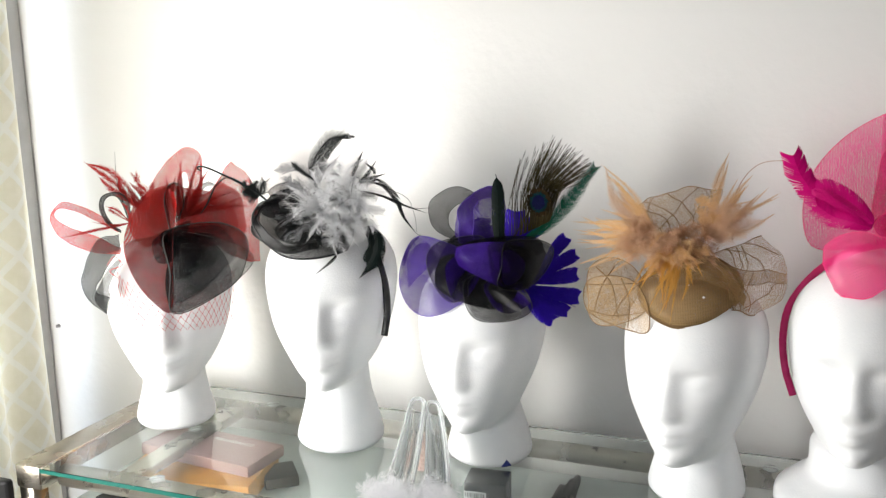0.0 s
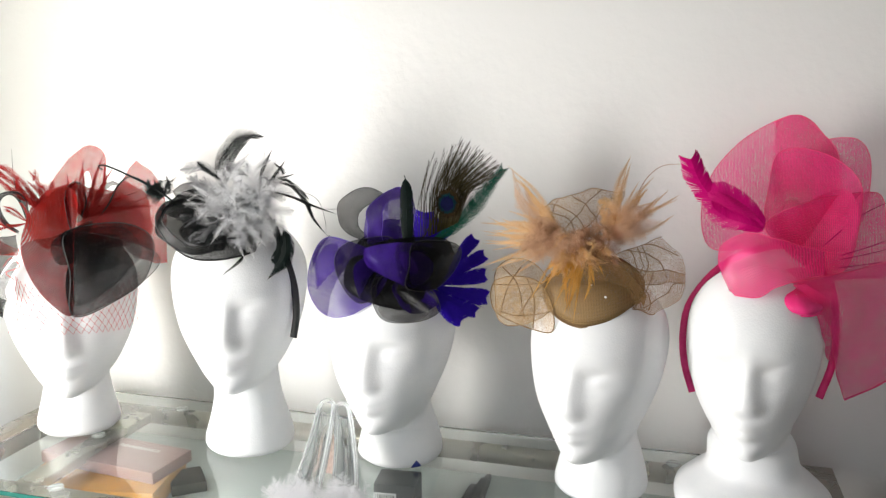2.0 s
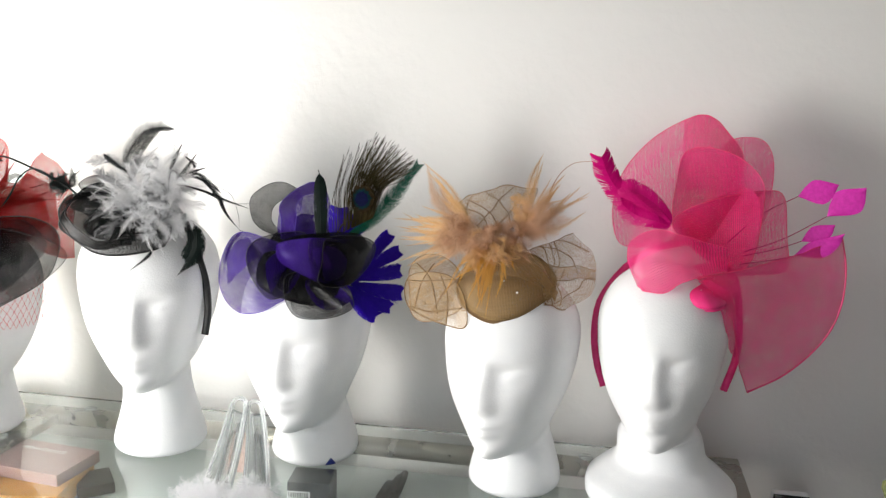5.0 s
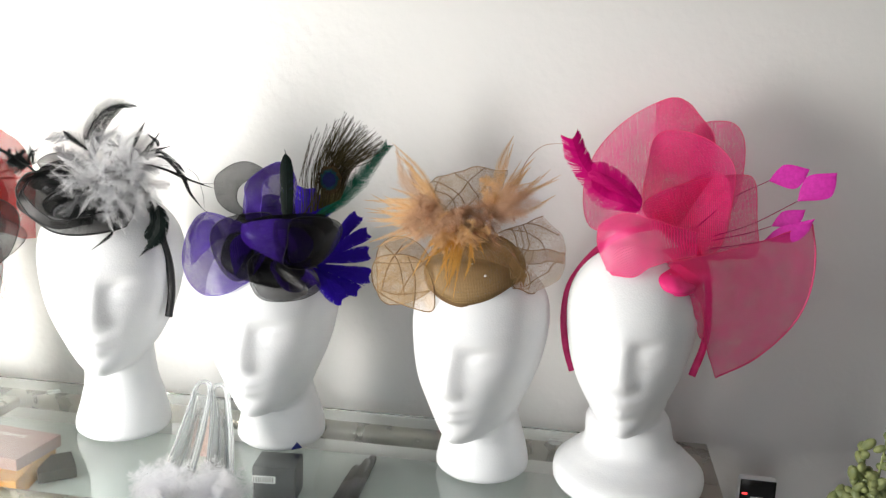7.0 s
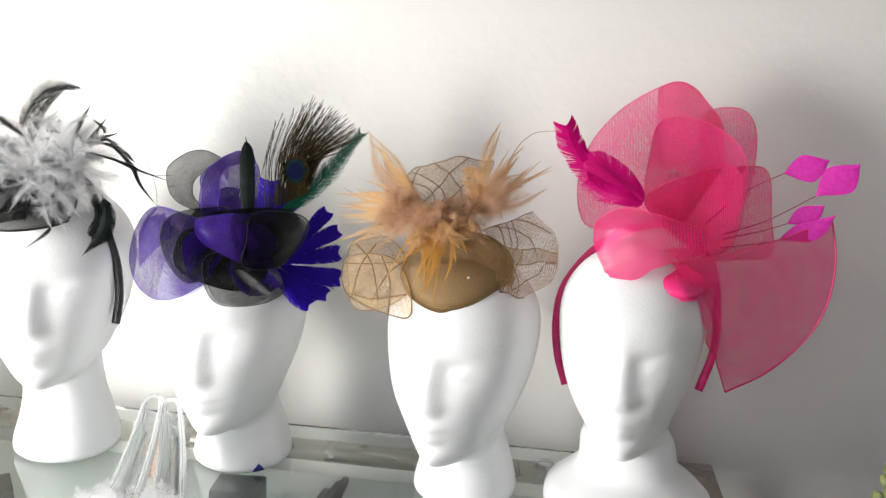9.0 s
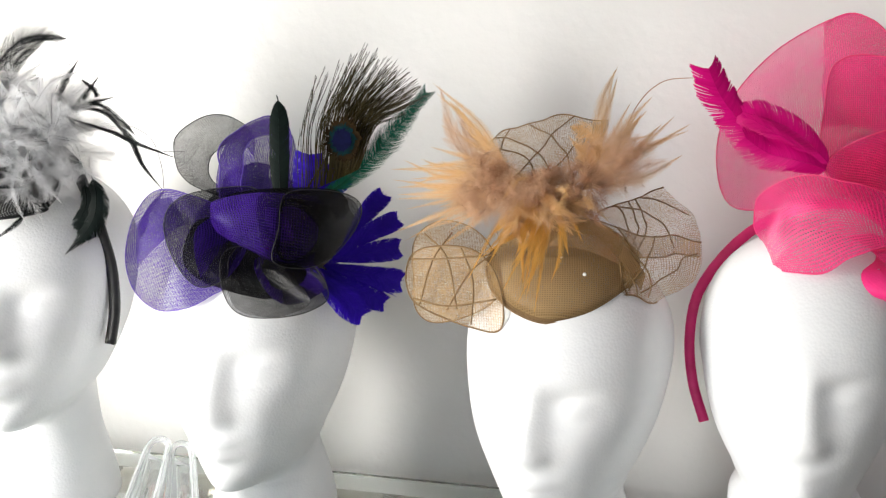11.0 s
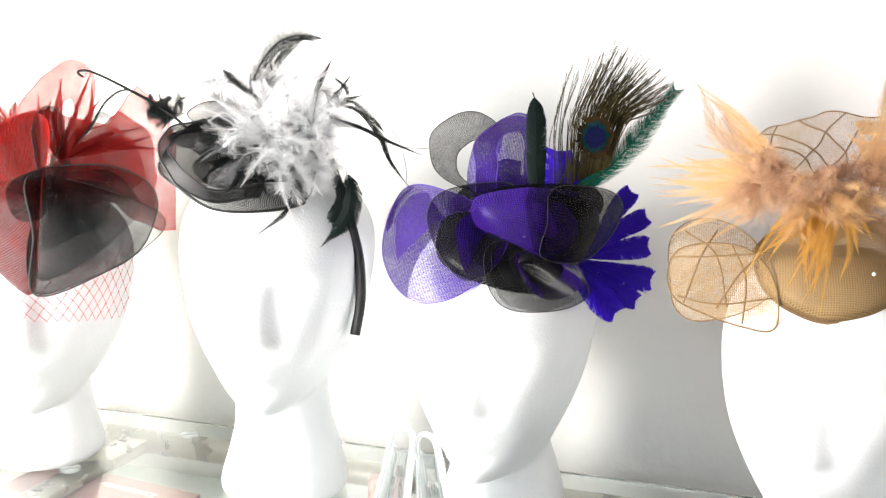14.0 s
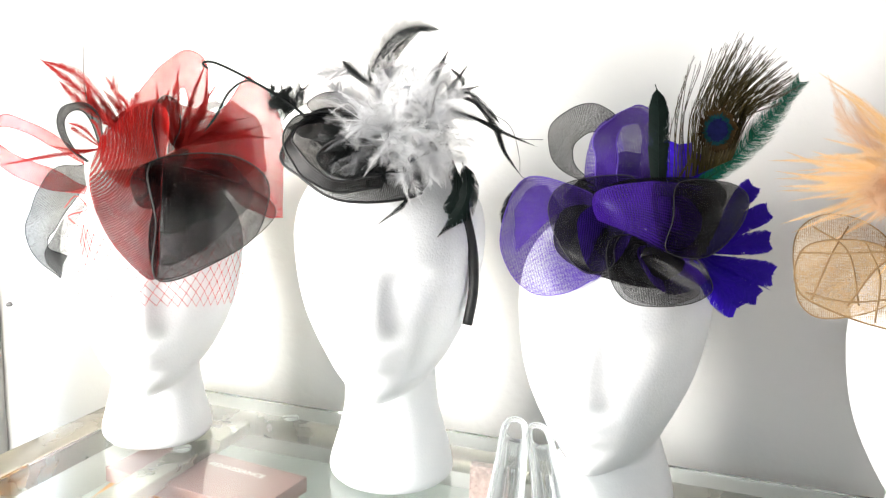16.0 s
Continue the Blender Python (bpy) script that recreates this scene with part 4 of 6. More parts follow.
tuft((0.2, -4.6, 3.2), ball_of_tips((-0.4, -4.8, 3.4), 2.8, 2.6, 2.2, 14, 80), P_WHITE, hat2, 322, airy=0.35, width=1.0, barbs=120, fluff=0.5, lean=2.2, shape=0.4, name="white_down", bend=0.5)
tuft((1.0, -5.0, 1.6), [(-2.6, -7.2, 0.4), (-1.8, -7.4, -0.8), (-3.2, -6.6, 1.6), (0.4, -7.6, -1.4), (-2.4, -6.4, 2.6), (1.6, -7.2, -1.8), (2.6, -6.8, -2.0)], P_BLACK, hat2, 330, width=0.9, barbs=110, fluff=0.4, lean=1.8, shape=0.4, name="black_feather", bend=0.4, copies=2)
tuft((0.8, -5.2, 1.8), [(-1.8, -7.4, 0.8), (-0.6, -7.8, -0.6), (-2.6, -6.8, 2.0), (0.8, -7.8, -0.8)], P_GREY, hat2, 331, airy=0.6, width=0.8, barbs=100, fluff=0.5, lean=1.8, shape=0.4, name="grey_feather", bend=0.4)
tuft((3.6, 0.2, 4.2), [(6.6, 1.8, 8.0), (7.6, 2.2, 6.4), (5.0, 1.6, 9.2)], P_BLACK, hat2, 332, width=0.8, barbs=90, fluff=0.2, lean=2.0, shape=0.5, name="black_feather", bend=0.4)
vane("black_feather", [(7.4, -1.0, 0.1), (7.8, -1.2, -1.2), (7.7, -1.5, -2.9), (6.8, -2.0, -4.6)], 0.85, P_GREEN_BLACK, hat2, base=0.5, tip=0.25, lean=1.0, split=0.2, curl=0.2, peak=0.4, seed=35, label="glossy black coque feather")
vane("black_feather", [(6.8, -1.1, -0.4), (7.0, -1.3, -1.9), (6.4, -1.8, -3.7)], 0.6, P_GREEN_BLACK, hat2, base=0.5, tip=0.2, lean=1.0, split=0.2, seed=36)
feather("black_feather", [(0.3, -1.3, 5.5), (-1.3, -2.0, 6.6), (-2.6, -2.4, 7.8)], P_BLACK, hat2, width=0.7, barbs=60, fluff=0.3, lean=1.2, seed=32)
for k, (sp, wd) in enumerate((
    ([(5.3, 0.1, 5.5), (7.4, 1.1, 5.1), (9.1, 1.7, 3.2), (10.0, 1.9, 1.2), (11.4, 2.3, -0.7)], 0.5),
    ([(5.3, -0.0, 4.5), (7.8, 1.1, 3.7), (9.9, 2.0, 2.7), (12.4, 3.2, 1.7)], 0.35),
    ([(6.2, 0.6, 5.5), (7.1, 1.0, 5.7), (8.6, 1.6, 4.4), (9.5, 1.9, 3.4)], 0.5),
    ([(7.2, -0.8, 0.3), (7.8, -0.8, -1.6), (7.4, -1.3, -3.6), (5.9, -2.4, -5.6)], 1.2),
    ([(6.6, -0.7, -0.7), (7.0, -1.3, -2.3), (6.6, -1.8, -4.2)], 0.8),
    ([(3.9, -3.9, -1.8), (3.7, -4.8, -3.0), (1.9, -5.9, -4.7)], 0.35),
    ([(3.8, -3.4, 2.2), (4.4, -4.4, 1.1), (3.8, -4.8, 0.1)], 0.6),
    ([(5.3, 1.5, 7.6), (6.1, 1.8, 6.9), (6.3, 1.9, 6.3)], 0.5))):
    feather("black_feather", sp, P_BLACK, hat2, width=wd * 1.3, barbs=90, fluff=0.12, lean=1.3, shape=0.45, seed=40 + k, strand=0.04, shaft=0.06)
strand("quill", [(8.0, 2.4, 4.5), (10.0, 3.3, 3.3), (10.9, 3.4, 1.0), (11.1, 3.3, -0.7)], P_BLACK, hat2, 0.03, 0.6)
strand("quill", [(9.9, 2.0, 2.7), (11.2, 2.6, 2.3), (12.8, 3.5, 2.3)], P_BLACK, hat2, 0.035, 0.6)
strand("quill", [(11.4, 2.3, -0.7), (11.9, 2.5, -1.0), (13.6, 3.3, -1.6)], P_BLACK, hat2, 0.03, 0.6)
strand("quill", [(-4.4, -4.1, 2.9), (-6.4, -4.3, 4.4), (-9.7, -5.2, 6.2), (-11.9, -5.5, 7.1), (-12.9, -5.5, 7.2), (-13.1, -5.6, 7.0), (-12.7, -5.5, 6.7)], P_BLACK, hat2, 0.13, 0.7)
feather("black_feather", [(-7.3, -4.1, 4.9), (-9.8, -4.1, 5.9), (-11.1, -4.9, 5.0), (-11.4, -6.5, 3.0), (-12.2, -7.1, 1.6)], P_BLACK, hat2, width=0.4, barbs=90, fluff=0.1, lean=2.0, seed=52, shaft=0.07)
tuft((-6.0, -3.6, 3.9), [(-7.8, -4.2, 5.7), (-7.0, -4.8, 3.1), (-6.4, -3.6, 5.6), (-5.7, -2.7, 5.4), (-7.8, -4.5, 4.0), (-6.5, -4.8, 5.3)], P_BLACK, hat2, 53, width=1.1, barbs=80, fluff=0.18, lean=1.2, shape=0.5, name="black_feather", bend=0.3, copies=2)
band("headband", [(5.9, -0.2, 0.2), (6.7, -0.2, -1.6), (7.5, 0.0, -4.1), (8.2, 0.2, -7.0), (8.4, 0.2, -10.2), (8.1, 0.0, -13.0)], 0.85, M_SATIN_BLACK, hat2, "black satin headband", thick=0.2)

# ---- purple and black hat ----
hat3 = thing("fascinator_hat", (0.012, 0.900, 1.209), "purple and black mesh hat with peacock and blue feathers", "hat", "hats on foam heads")
hat3.rotation_euler, hat3.scale = (radians(-1.0), radians(0.5), radians(4.6)), (1.024,) * 3
cap("base", [(-5.4, -2.7, -3.1), (-1.0, -4.2, -5.1), (3.4, -3.4, -5.3), (6.1, -0.4, -2.9), (6.2, 3.4, 0.4), (0.6, 3.8, 2.9), (-4.5, 1.5, 1.6)], (1.3, -3.1, -1.3), G_BLACK_DENSE, hat3, "black hat base")
cloth("bow_loop", [[(-2.8, -1.3, 1.5), (-5.4, -1.6, 2.7), (-6.5, -1.5, 4.6), (-6.0, -1.1, 6.6), (-4.0, -0.4, 7.8), (-2.0, 0.9, 7.3), (-1.2, 1.9, 5.8)], [(-2.8, 0.8, 1.5), (-4.3, 0.7, 2.7), (-4.9, 1.2, 3.7), (-4.9, 1.9, 4.6), (-3.7, 2.4, 5.6), (-2.4, 2.6, 5.5), (-1.6, 2.6, 4.7)]], G_BLACK, hat3, "black loop", 0.00035, M_BLACK_HEM, nu=40)
cloth("bow_loop", [[(-2.7, -2.3, 1.7), (-2.9, -2.0, 3.8), (-3.0, -1.1, 5.5), (-1.4, 0.0, 7.2), (0.4, 1.5, 7.8), (1.5, 2.4, 5.8), (1.4, 1.6, 1.5)], [(-0.9, -1.9, 1.7), (-1.2, -1.7, 3.5), (-1.5, -0.4, 5.0), (-1.0, 0.9, 6.0), (-0.0, 2.2, 6.3), (0.3, 3.1, 5.0), (0.3, 2.4, 1.3)]], G_PURPLE, hat3, "upright purple loop", 0.0004, M_PURPLE_HEM, nu=36, crease=0.003)
petal("bow_loop", [(-3.2, -0.4, 1.3), (-3.5, 0.7, 5.1), (-2.0, 1.9, 7.0), (0.1, 3.0, 7.6), (1.5, 3.4, 5.6), (1.8, 1.6, 1.2)], (-0.7, 0.1, 4.0), G_PURPLE, hat3, "draped purple mesh", cone=1.3, folds=0.003, nfold=5)
cloth("bow_loop", [[(-2.8, -1.3, 1.7), (-2.5, -0.9, 3.7), (-1.1, 0.1, 4.3)], [(0.8, -0.6, 1.6), (0.5, -0.3, 3.4), (0.4, 0.4, 4.3)]], G_PURPLE_DENSE, hat3, crease=0.003)
petal("bow_lobe", [(-9.5, -3.5, -2.9), (-9.1, -2.9, 0.0), (-8.1, -1.3, 1.9), (-5.3, -1.8, 1.8), (-2.0, -2.4, 0.3), (-1.5, -4.2, -4.2), (-2.5, -4.6, -5.3), (-4.4, -5.1, -6.3), (-6.6, -5.1, -6.4), (-8.4, -4.7, -5.0)], (-4.8, -1.2, -1.4), G_PURPLE, hat3, "sheer purple lobe", 0.00035, M_PURPLE_HEM, cone=1.5, folds=0.0015)
cloth("bow_lobe", [[(-8.5, -3.7, -0.5), (-7.7, -2.9, 1.1), (-6.3, -2.5, 1.6)], [(-8.0, -4.8, -3.5), (-6.5, -4.2, -1.6), (-4.8, -3.6, -0.3)]], G_PURPLE, hat3)
petal("bow_lobe", [(-5.7, -5.3, -0.0), (-4.8, -4.3, 1.8), (-1.4, -2.9, 2.6), (0.4, -2.6, 2.2), (0.2, -4.2, -0.5), (-0.7, -5.7, -2.2), (-0.7, -6.5, -3.6), (-2.5, -7.0, -4.2), (-4.4, -6.5, -2.6)], (-2.1, -2.0, -0.1), G_BLACK, hat3, "black mesh lobe", 0.00035, M_BLACK_HEM, cone=1.5)
petal("bow_lobe", [(-3.5, -5.0, -0.6), (-1.4, -4.3, 0.7), (0.4, -4.8, -1.0), (-0.6, -6.0, -3.5), (-2.4, -6.4, -3.9)], (-1.6, -3.2, -1.5), G_PURPLE_DENSE, hat3, cone=1.3)
petal("bow_lobe", [(-0.9, -5.7, -1.7), (-1.0, -6.6, -3.9), (0.3, -7.2, -5.8), (2.7, -6.8, -6.2), (5.2, -6.2, -5.7), (6.3, -4.8, -4.8), (4.9, -3.7, -2.9), (2.1, -4.0, -1.7)], (1.2, -2.4, -3.1), G_BLACK, hat3, "lower black mesh lobe", 0.00035, M_BLACK_HEM, cone=1.5, folds=0.002)
petal("bow_lobe", [(1.0, -4.9, -2.3), (1.9, -5.6, -4.5), (3.7, -5.4, -5.5), (6.0, -4.3, -4.3), (4.6, -3.7, -2.6)], (2.2, -2.7, -3.3), G_PURPLE_DENSE, hat3, cone=1.3, folds=0.002)
cloth("rosette", [[(-2.7, -4.1, 0.6), (-2.0, -5.3, 1.7), (0.5, -5.9, 2.4), (2.9, -5.4, 2.5), (5.0, -3.2, 2.2)], [(-2.5, -4.4, 0.0), (-1.4, -6.2, 0.6), (1.1, -6.5, 0.7), (3.0, -6.0, 0.3), (5.2, -3.7, -0.3)], [(-2.2, -4.1, -0.7), (-0.5, -5.9, -1.0), (1.3, -6.3, -1.7), (2.8, -5.9, -2.4), (5.0, -4.2, -2.8)]], gauze("purple_band", (0.055, 0.015, 0.26), (0.014, 0.004, 0.09), 0.78, thread=3000, sheen=0.15), hat3, "glossy purple band", crease=0.0006, nu=32)
petal("rosette", [(3.4, -5.5, 2.5), (6.6, -3.8, 2.6), (8.2, -3.2, 1.7), (8.0, -4.1, 0.0), (6.6, -5.4, -1.9), (5.0, -6.5, -2.6), (2.9, -7.1, -2.1), (3.2, -6.8, 0.1)], (3.9, -4.2, -1.5), G_BLACK, hat3, "black mesh cone", 0.00035, M_BLACK_HEM, cone=2.0)
petal("rosette", [(3.1, -5.9, 1.8), (4.9, -4.5, 1.9), (6.4, -3.9, 1.0), (6.2, -4.9, -0.7), (4.7, -6.3, -2.0), (3.1, -6.7, -1.7)], (3.9, -4.0, -1.5), G_BLACK, hat3, "", cone=2.0)
petal("rosette", [(1.7, -6.5, 2.3), (3.6, -6.0, 2.7), (6.4, -4.5, 2.6), (8.1, -3.9, 1.7), (7.8, -4.6, -0.0), (6.6, -5.8, -1.8), (4.7, -6.8, -2.5), (2.7, -7.1, -2.0), (1.9, -7.1, 0.1)], (4.3, -5.1, -1.0), G_BLACK_THIN, hat3, "", cone=1.8)
petal("bow_lobe", [(-2.2, -7.0, -2.0), (-0.5, -6.7, -1.1), (1.9, -6.6, -1.8), (3.8, -6.4, -3.0), (5.4, -6.5, -5.0), (3.1, -7.3, -6.0), (0.6, -7.7, -5.5), (-0.6, -7.2, -3.8)], (1.1, -5.1, -3.1), G_BLACK_THIN, hat3, "", cone=1.5, folds=0.004)
petal("rosette", [(-1.5, -5.1, 1.9), (1.3, -3.4, 2.6), (6.0, -1.4, 2.5), (6.7, -1.6, 0.6), (3.3, -3.6, -0.5), (-0.8, -5.3, 0.2)], (2.3, -1.5, 0.7), G_BLACK_DENSE, hat3, cone=1.4)
vane("black_feather", [(2.0, -2.4, 1.8), (1.8, -2.0, 4.0), (1.6, -1.5, 6.8), (1.3, -0.8, 8.9)], 0.78, P_GREEN_BLACK, hat3, base=0.7, tip=0.1, lean=0.8, split=0.05, seed=61, label="glossy green-black feather")
strand("quill", [(1.4, -0.9, 8.3), (1.3, -0.7, 8.9), (1.1, -0.5, 9.4)], P_GREEN_BLACK, hat3, 0.07, 0.5)
feather("black_feather", [(-8.2, 0.8, 1.9), (-9.8, 1.1, 0.0), (-10.3, 0.7, -2.1)], P_BLACK, hat3, width=0.6, barbs=60, fluff=0.1, lean=1.3, seed=62, strand=0.05)
feather("peacock_sword", [(4.3, 0.1, 1.7), (7.0, 1.1, 3.8), (9.6, 2.7, 7.0), (11.8, 4.2, 10.1)], P_TEAL, hat3, width=1.7, barbs=130, fluff=0.05, lean=0.8, shape=0.5, blunt=0.5, seed=63, strand=0.025, sides=(1, -1), start=0.02, label="teal-green edged peacock sword", shaft=0.09)
strand("peacock_quill", [(3.0, -0.1, 1.8), (4.1, 0.5, 3.8), (4.9, 0.9, 5.2), (5.6, 1.4, 6.3)], P_BRONZE, hat3, 0.09, 0.6)


def peacock_eye(parent):
    """Loose bronze barbs that spring from the quill and stream past the eye."""
    rnd = random.Random(8)
    b = bmesh.new()
    for k in range(230):
        f = rnd.random() ** 0.5
        a = Vector((2.8, -0.2, 1.8)).lerp(Vector((7.1, 1.1, 4.0)), min(1, max(0, f + rnd.gauss(0, 0.06))))
        t = Vector((2.5, 2.8, 12.3)).lerp(Vector((11.9, 4.3, 10.4)), f)
        t += Vector((rnd.gauss(0, 0.35), rnd.gauss(0, 0.6), rnd.gauss(0, 0.35) + 1.9 * math.sin(3.14 * f) ** 1.3))
        t = a.lerp(t, rnd.uniform(0.72, 1.0))
        m = a.lerp(t, 0.5) + Vector((-0.3 - 0.7 * f + rnd.gauss(0, 0.18), -0.4, 0.1 + 0.75 * f))
        w = 0.03 + 0.02 * rnd.random()
        ln = spline(cm([a, m, t]), 10)
        tube(b, ln, w * 0.01, 3, 0.5)
        if k % 3:
            for q, r in zip(ln[4:-1], ln[5:]):
                s = Vector((rnd.gauss(0, 1), rnd.gauss(0, 1), 0.6)) * 0.0009
                tube(b, [q, q.lerp(r, 0.8) + s], 0.00016, 3)
    return part("peacock_spray", b, P_BRONZE, parent, "loose bronze peacock barbs")


peacock_eye(hat3)
for nm, rx, rz, lift, col in (("eye_ring", 1.35, 1.6, 0.0, (0.022, 0.012, 0.004)), ("eye_ring", 1.0, 1.15, 0.09, (0.002, 0.02, 0.022)), ("eye_centre", 0.75, 0.85, 0.18, (0.003, 0.004, 0.028))):
    b = bmesh.new()
    c0 = Vector((5.9, 0.7, 6.2)) * 0.01
    rnd = random.Random(len(nm))
    for k in range(110):
        a = 2 * math.pi * k / 110
        rr = 1 + 0.08 * rnd.gauss(0, 1)
        e = Vector((math.cos(a) * rx * rr, -lift, math.sin(a) * rz * rr)) * 0.01
        e2 = Vector((math.cos(a + 0.06) * rx * rr * 0.97, -lift, math.sin(a + 0.06) * rz * rr * 0.97)) * 0.01
        v = [b.verts.new(q) for q in (c0 + Vector((0, -lift * 0.01, 0)), c0 + e, c0 + e2)]
        b.faces.new(v)
    part(nm, b, noisy(material("peacock_" + nm, col, 0.6, Specular_IOR_Level=0.05), 200, [c * 0.7 for c in col], [min(1, c * 1.4) for c in col]), hat3)
for k, (tip, wd, root) in enumerate((((9.2, 2.3, 2.5), 0.9, (6.4, -0.6, -1.9)), ((10.6, 2.0, 0.5), 0.9, (6.0, -1.3, -2.3)), ((10.9, 1.3, -1.9), 1.0, (5.7, -1.4, -2.7)), ((11.3, 0.4, -4.6), 1.1, (5.3, -2.1, -3.1)), ((10.2, -1.0, -6.2), 0.9, (5.0, -2.7, -3.3)), ((8.6, -2.1, -7.1), 1.05, (4.9, -3.3, -3.4)))):
    rv, tv = Vector(root), Vector(tip)
    vane("blue_feather", [rv, rv.lerp(tv, 0.5) + Vector((0, -0.3, 0.3 - 0.13 * k)), tv.lerp(rv, 0.1)], wd * 0.9, P_BLUE, hat3, base=0.25, tip=0.72, lean=0.5, split=0.05, curl=0.3, peak=0.75, strips=130, seed=70 + k)
    feather("blue_feather", [rv, rv.lerp(tv, 0.5) + Vector((0, -0.5, 0.2)), tv.lerp(rv, 0.1)], P_BLUE, hat3, width=wd * 1.2, barbs=110, fluff=0.25, lean=1.1, shape=0.75, blunt=0.3, seed=270 + k)
tuft((5.4, -2.6, -3.0), [(10.0, 1.1, 1.0), (10.5, 0.7, -2.2), (10.6, -0.9, -5.4), (8.9, -2.4, -6.1)], P_BLUE, hat3, 93, width=0.7, barbs=80, fluff=0.2, lean=2.4, shape=0.4, bend=0.3)
feather("blue_feather", [(4.9, -3.7, -3.2), (6.8, -3.6, -4.4), (8.6, -2.9, -5.8)], P_BLUE, hat3, width=1.0, barbs=80, fluff=0.3, lean=1.6, seed=90)
for k, (tip, wd) in enumerate((((3.2, 1.1, 5.0), 1.2), ((4.5, 1.4, 4.4), 1.2), ((5.7, 1.4, 3.4), 1.1))):
    rv, tv = Vector((2.9, 0.8, 1.0)), Vector(tip)
    vane("blue_feather", [rv, rv.lerp(tv, 0.5), tv], wd, P_BLUE, hat3, base=0.5, tip=0.85, lean=0.3, split=0.05, peak=0.7, seed=85 + k)

# ---- tan hat ----
hat4 = thing("fascinator_hat", (0.247, 0.908, 1.221), "tan sinamay hat with sheer loops and a burst of tan feathers", "hat", "hats on foam heads")
hat4.rotation_euler, hat4.scale = (radians(-0.7), radians(0.6), radians(5.7)), (1.045,) * 3
cap("base", [(-5.3, -3.0, -3.5), (-4.7, -4.3, -5.0), (-3.2, -5.7, -6.0), (-1.1, -6.5, -6.4), (1.6, -6.3, -5.8), (3.9, -4.8, -4.5), (5.0, -2.6, -2.9), (4.6, 0.1, -1.9), (2.2, 2.7, -0.7), (-2.0, 2.6, -1.0), (-4.6, 0.2, -2.4)], (-0.4, -5.0, -2.3), G_TAN_DENSE, hat4, "tan sinamay base with a turned rim", hem=0.0016, hem_mat=G_TAN_RIM, rim=G_TAN_RIM)


def stitched(rails, n1, n2, parent, label="", hem=True, mat=None, seed=3):
    """A sheer tan loop with brown stitched lines that cross in diamonds."""
    ob = cloth("bow_loop", rails, mat or G_TAN, parent, label, 0.0005 if hem else 0, M_BROWN_HEM, crease=0.003)
    rows = sheet(rails, 28, 14, 0.003)
    rnd = random.Random(seed)
    for k in range(n1 + n2):
        a, d = rnd.uniform(-0.3, 0.9), (0.5 if k < n1 else -0.5) + rnd.uniform(-0.15, 0.15)
        pts = []
        for i in range(14):
            u = a + (0.0 if k < n1 else 0.3) + d * i / 13
            if 0 <= u <= 1:
                pts.append(rows[i][min(27, int(u * 27))] + Vector((0, -0.0006, 0)))
        if len(pts) > 3:
            b = bmesh.new()
            tube(b, spline(pts[::2] if len(pts) > 6 else pts, 16), 0.0005, 4)
            part("stitching", b, M_BROWN_HEM, ob)
    return ob


stitched([[(-5.9, 0.5, 4.9), (-3.8, -0.1, 6.0), (-0.5, 0.2, 7.0), (2.7, 0.8, 6.8)], [(-5.2, -1.8, 3.7), (-3.1, -2.4, 4.6), (-0.3, -2.2, 5.0), (2.4, -0.5, 5.1)], [(-4.3, -3.1, 2.7), (-2.8, -3.8, 2.6), (-0.6, -3.6, 2.4), (1.8, -1.7, 3.1)]], 4, 4, hat4, "arched sheer tan loop", seed=3)
petal("bow_loop", [(-10.7, -0.5, -5.0), (-10.8, -0.1, -2.4), (-9.3, -0.0, -0.9), (-7.0, -0.8, -0.9), (-5.1, -2.3, -2.3), (-4.3, -3.9, -5.0), (-6.2, -3.9, -6.7), (-8.9, -2.7, -7.7), (-10.3, -1.9, -7.0)], (-5.7, -2.9, -3.2), G_TAN, hat4, "sheer tan loop", 0.0005, M_BROWN_HEM, cone=1.3, folds=0.002)
petal("bow_loop", [(-11.0, -2.5, -4.9), (-10.6, -2.8, -2.9), (-8.4, -3.4, -2.1), (-5.8, -4.3, -2.4), (-4.3, -5.3, -4.6), (-4.2, -5.3, -7.3), (-6.1, -4.6, -7.5), (-9.0, -3.6, -6.8), (-10.4, -2.8, -6.2)], (-5.7, -4.1, -4.4), G_TAN, hat4, "sheer tan loop", 0.0006, M_BROWN_HEM, cone=1.3, folds=0.002)
for row in ([(-10.8, -2.5, -3.3), (-8.4, -4.2, -2.9), (-4.7, -5.1, -2.3)], [(-10.3, -3.4, -5.9), (-7.9, -4.9, -6.0), (-4.6, -5.8, -5.2)], [(-9.9, -1.3, -1.6), (-8.1, -4.0, -2.8), (-7.2, -4.8, -6.2)], [(-9.9, -3.5, -6.3), (-9.1, -3.9, -3.2), (-7.9, -2.3, -1.3)], [(-7.9, -4.8, -6.3), (-6.5, -4.9, -3.7), (-5.0, -4.9, -2.3)], [(-7.1, -4.2, -2.1), (-6.2, -5.0, -4.2), (-6.2, -5.1, -7.2)]):
    strand("stitching", row, M_BROWN_HEM, hat4, 0.06, 1)
stitched([[(2.0, -2.2, 0.4), (4.3, -1.8, 1.4), (6.7, -0.4, 2.4)], [(3.5, -3.1, -0.5), (6.2, -2.2, 0.4), (8.9, -1.0, 0.3)], [(4.1, -4.3, -1.9), (6.6, -3.6, -2.2), (9.1, -2.3, -2.0)]], 3, 3, hat4, "sheer tan loop", seed=6)
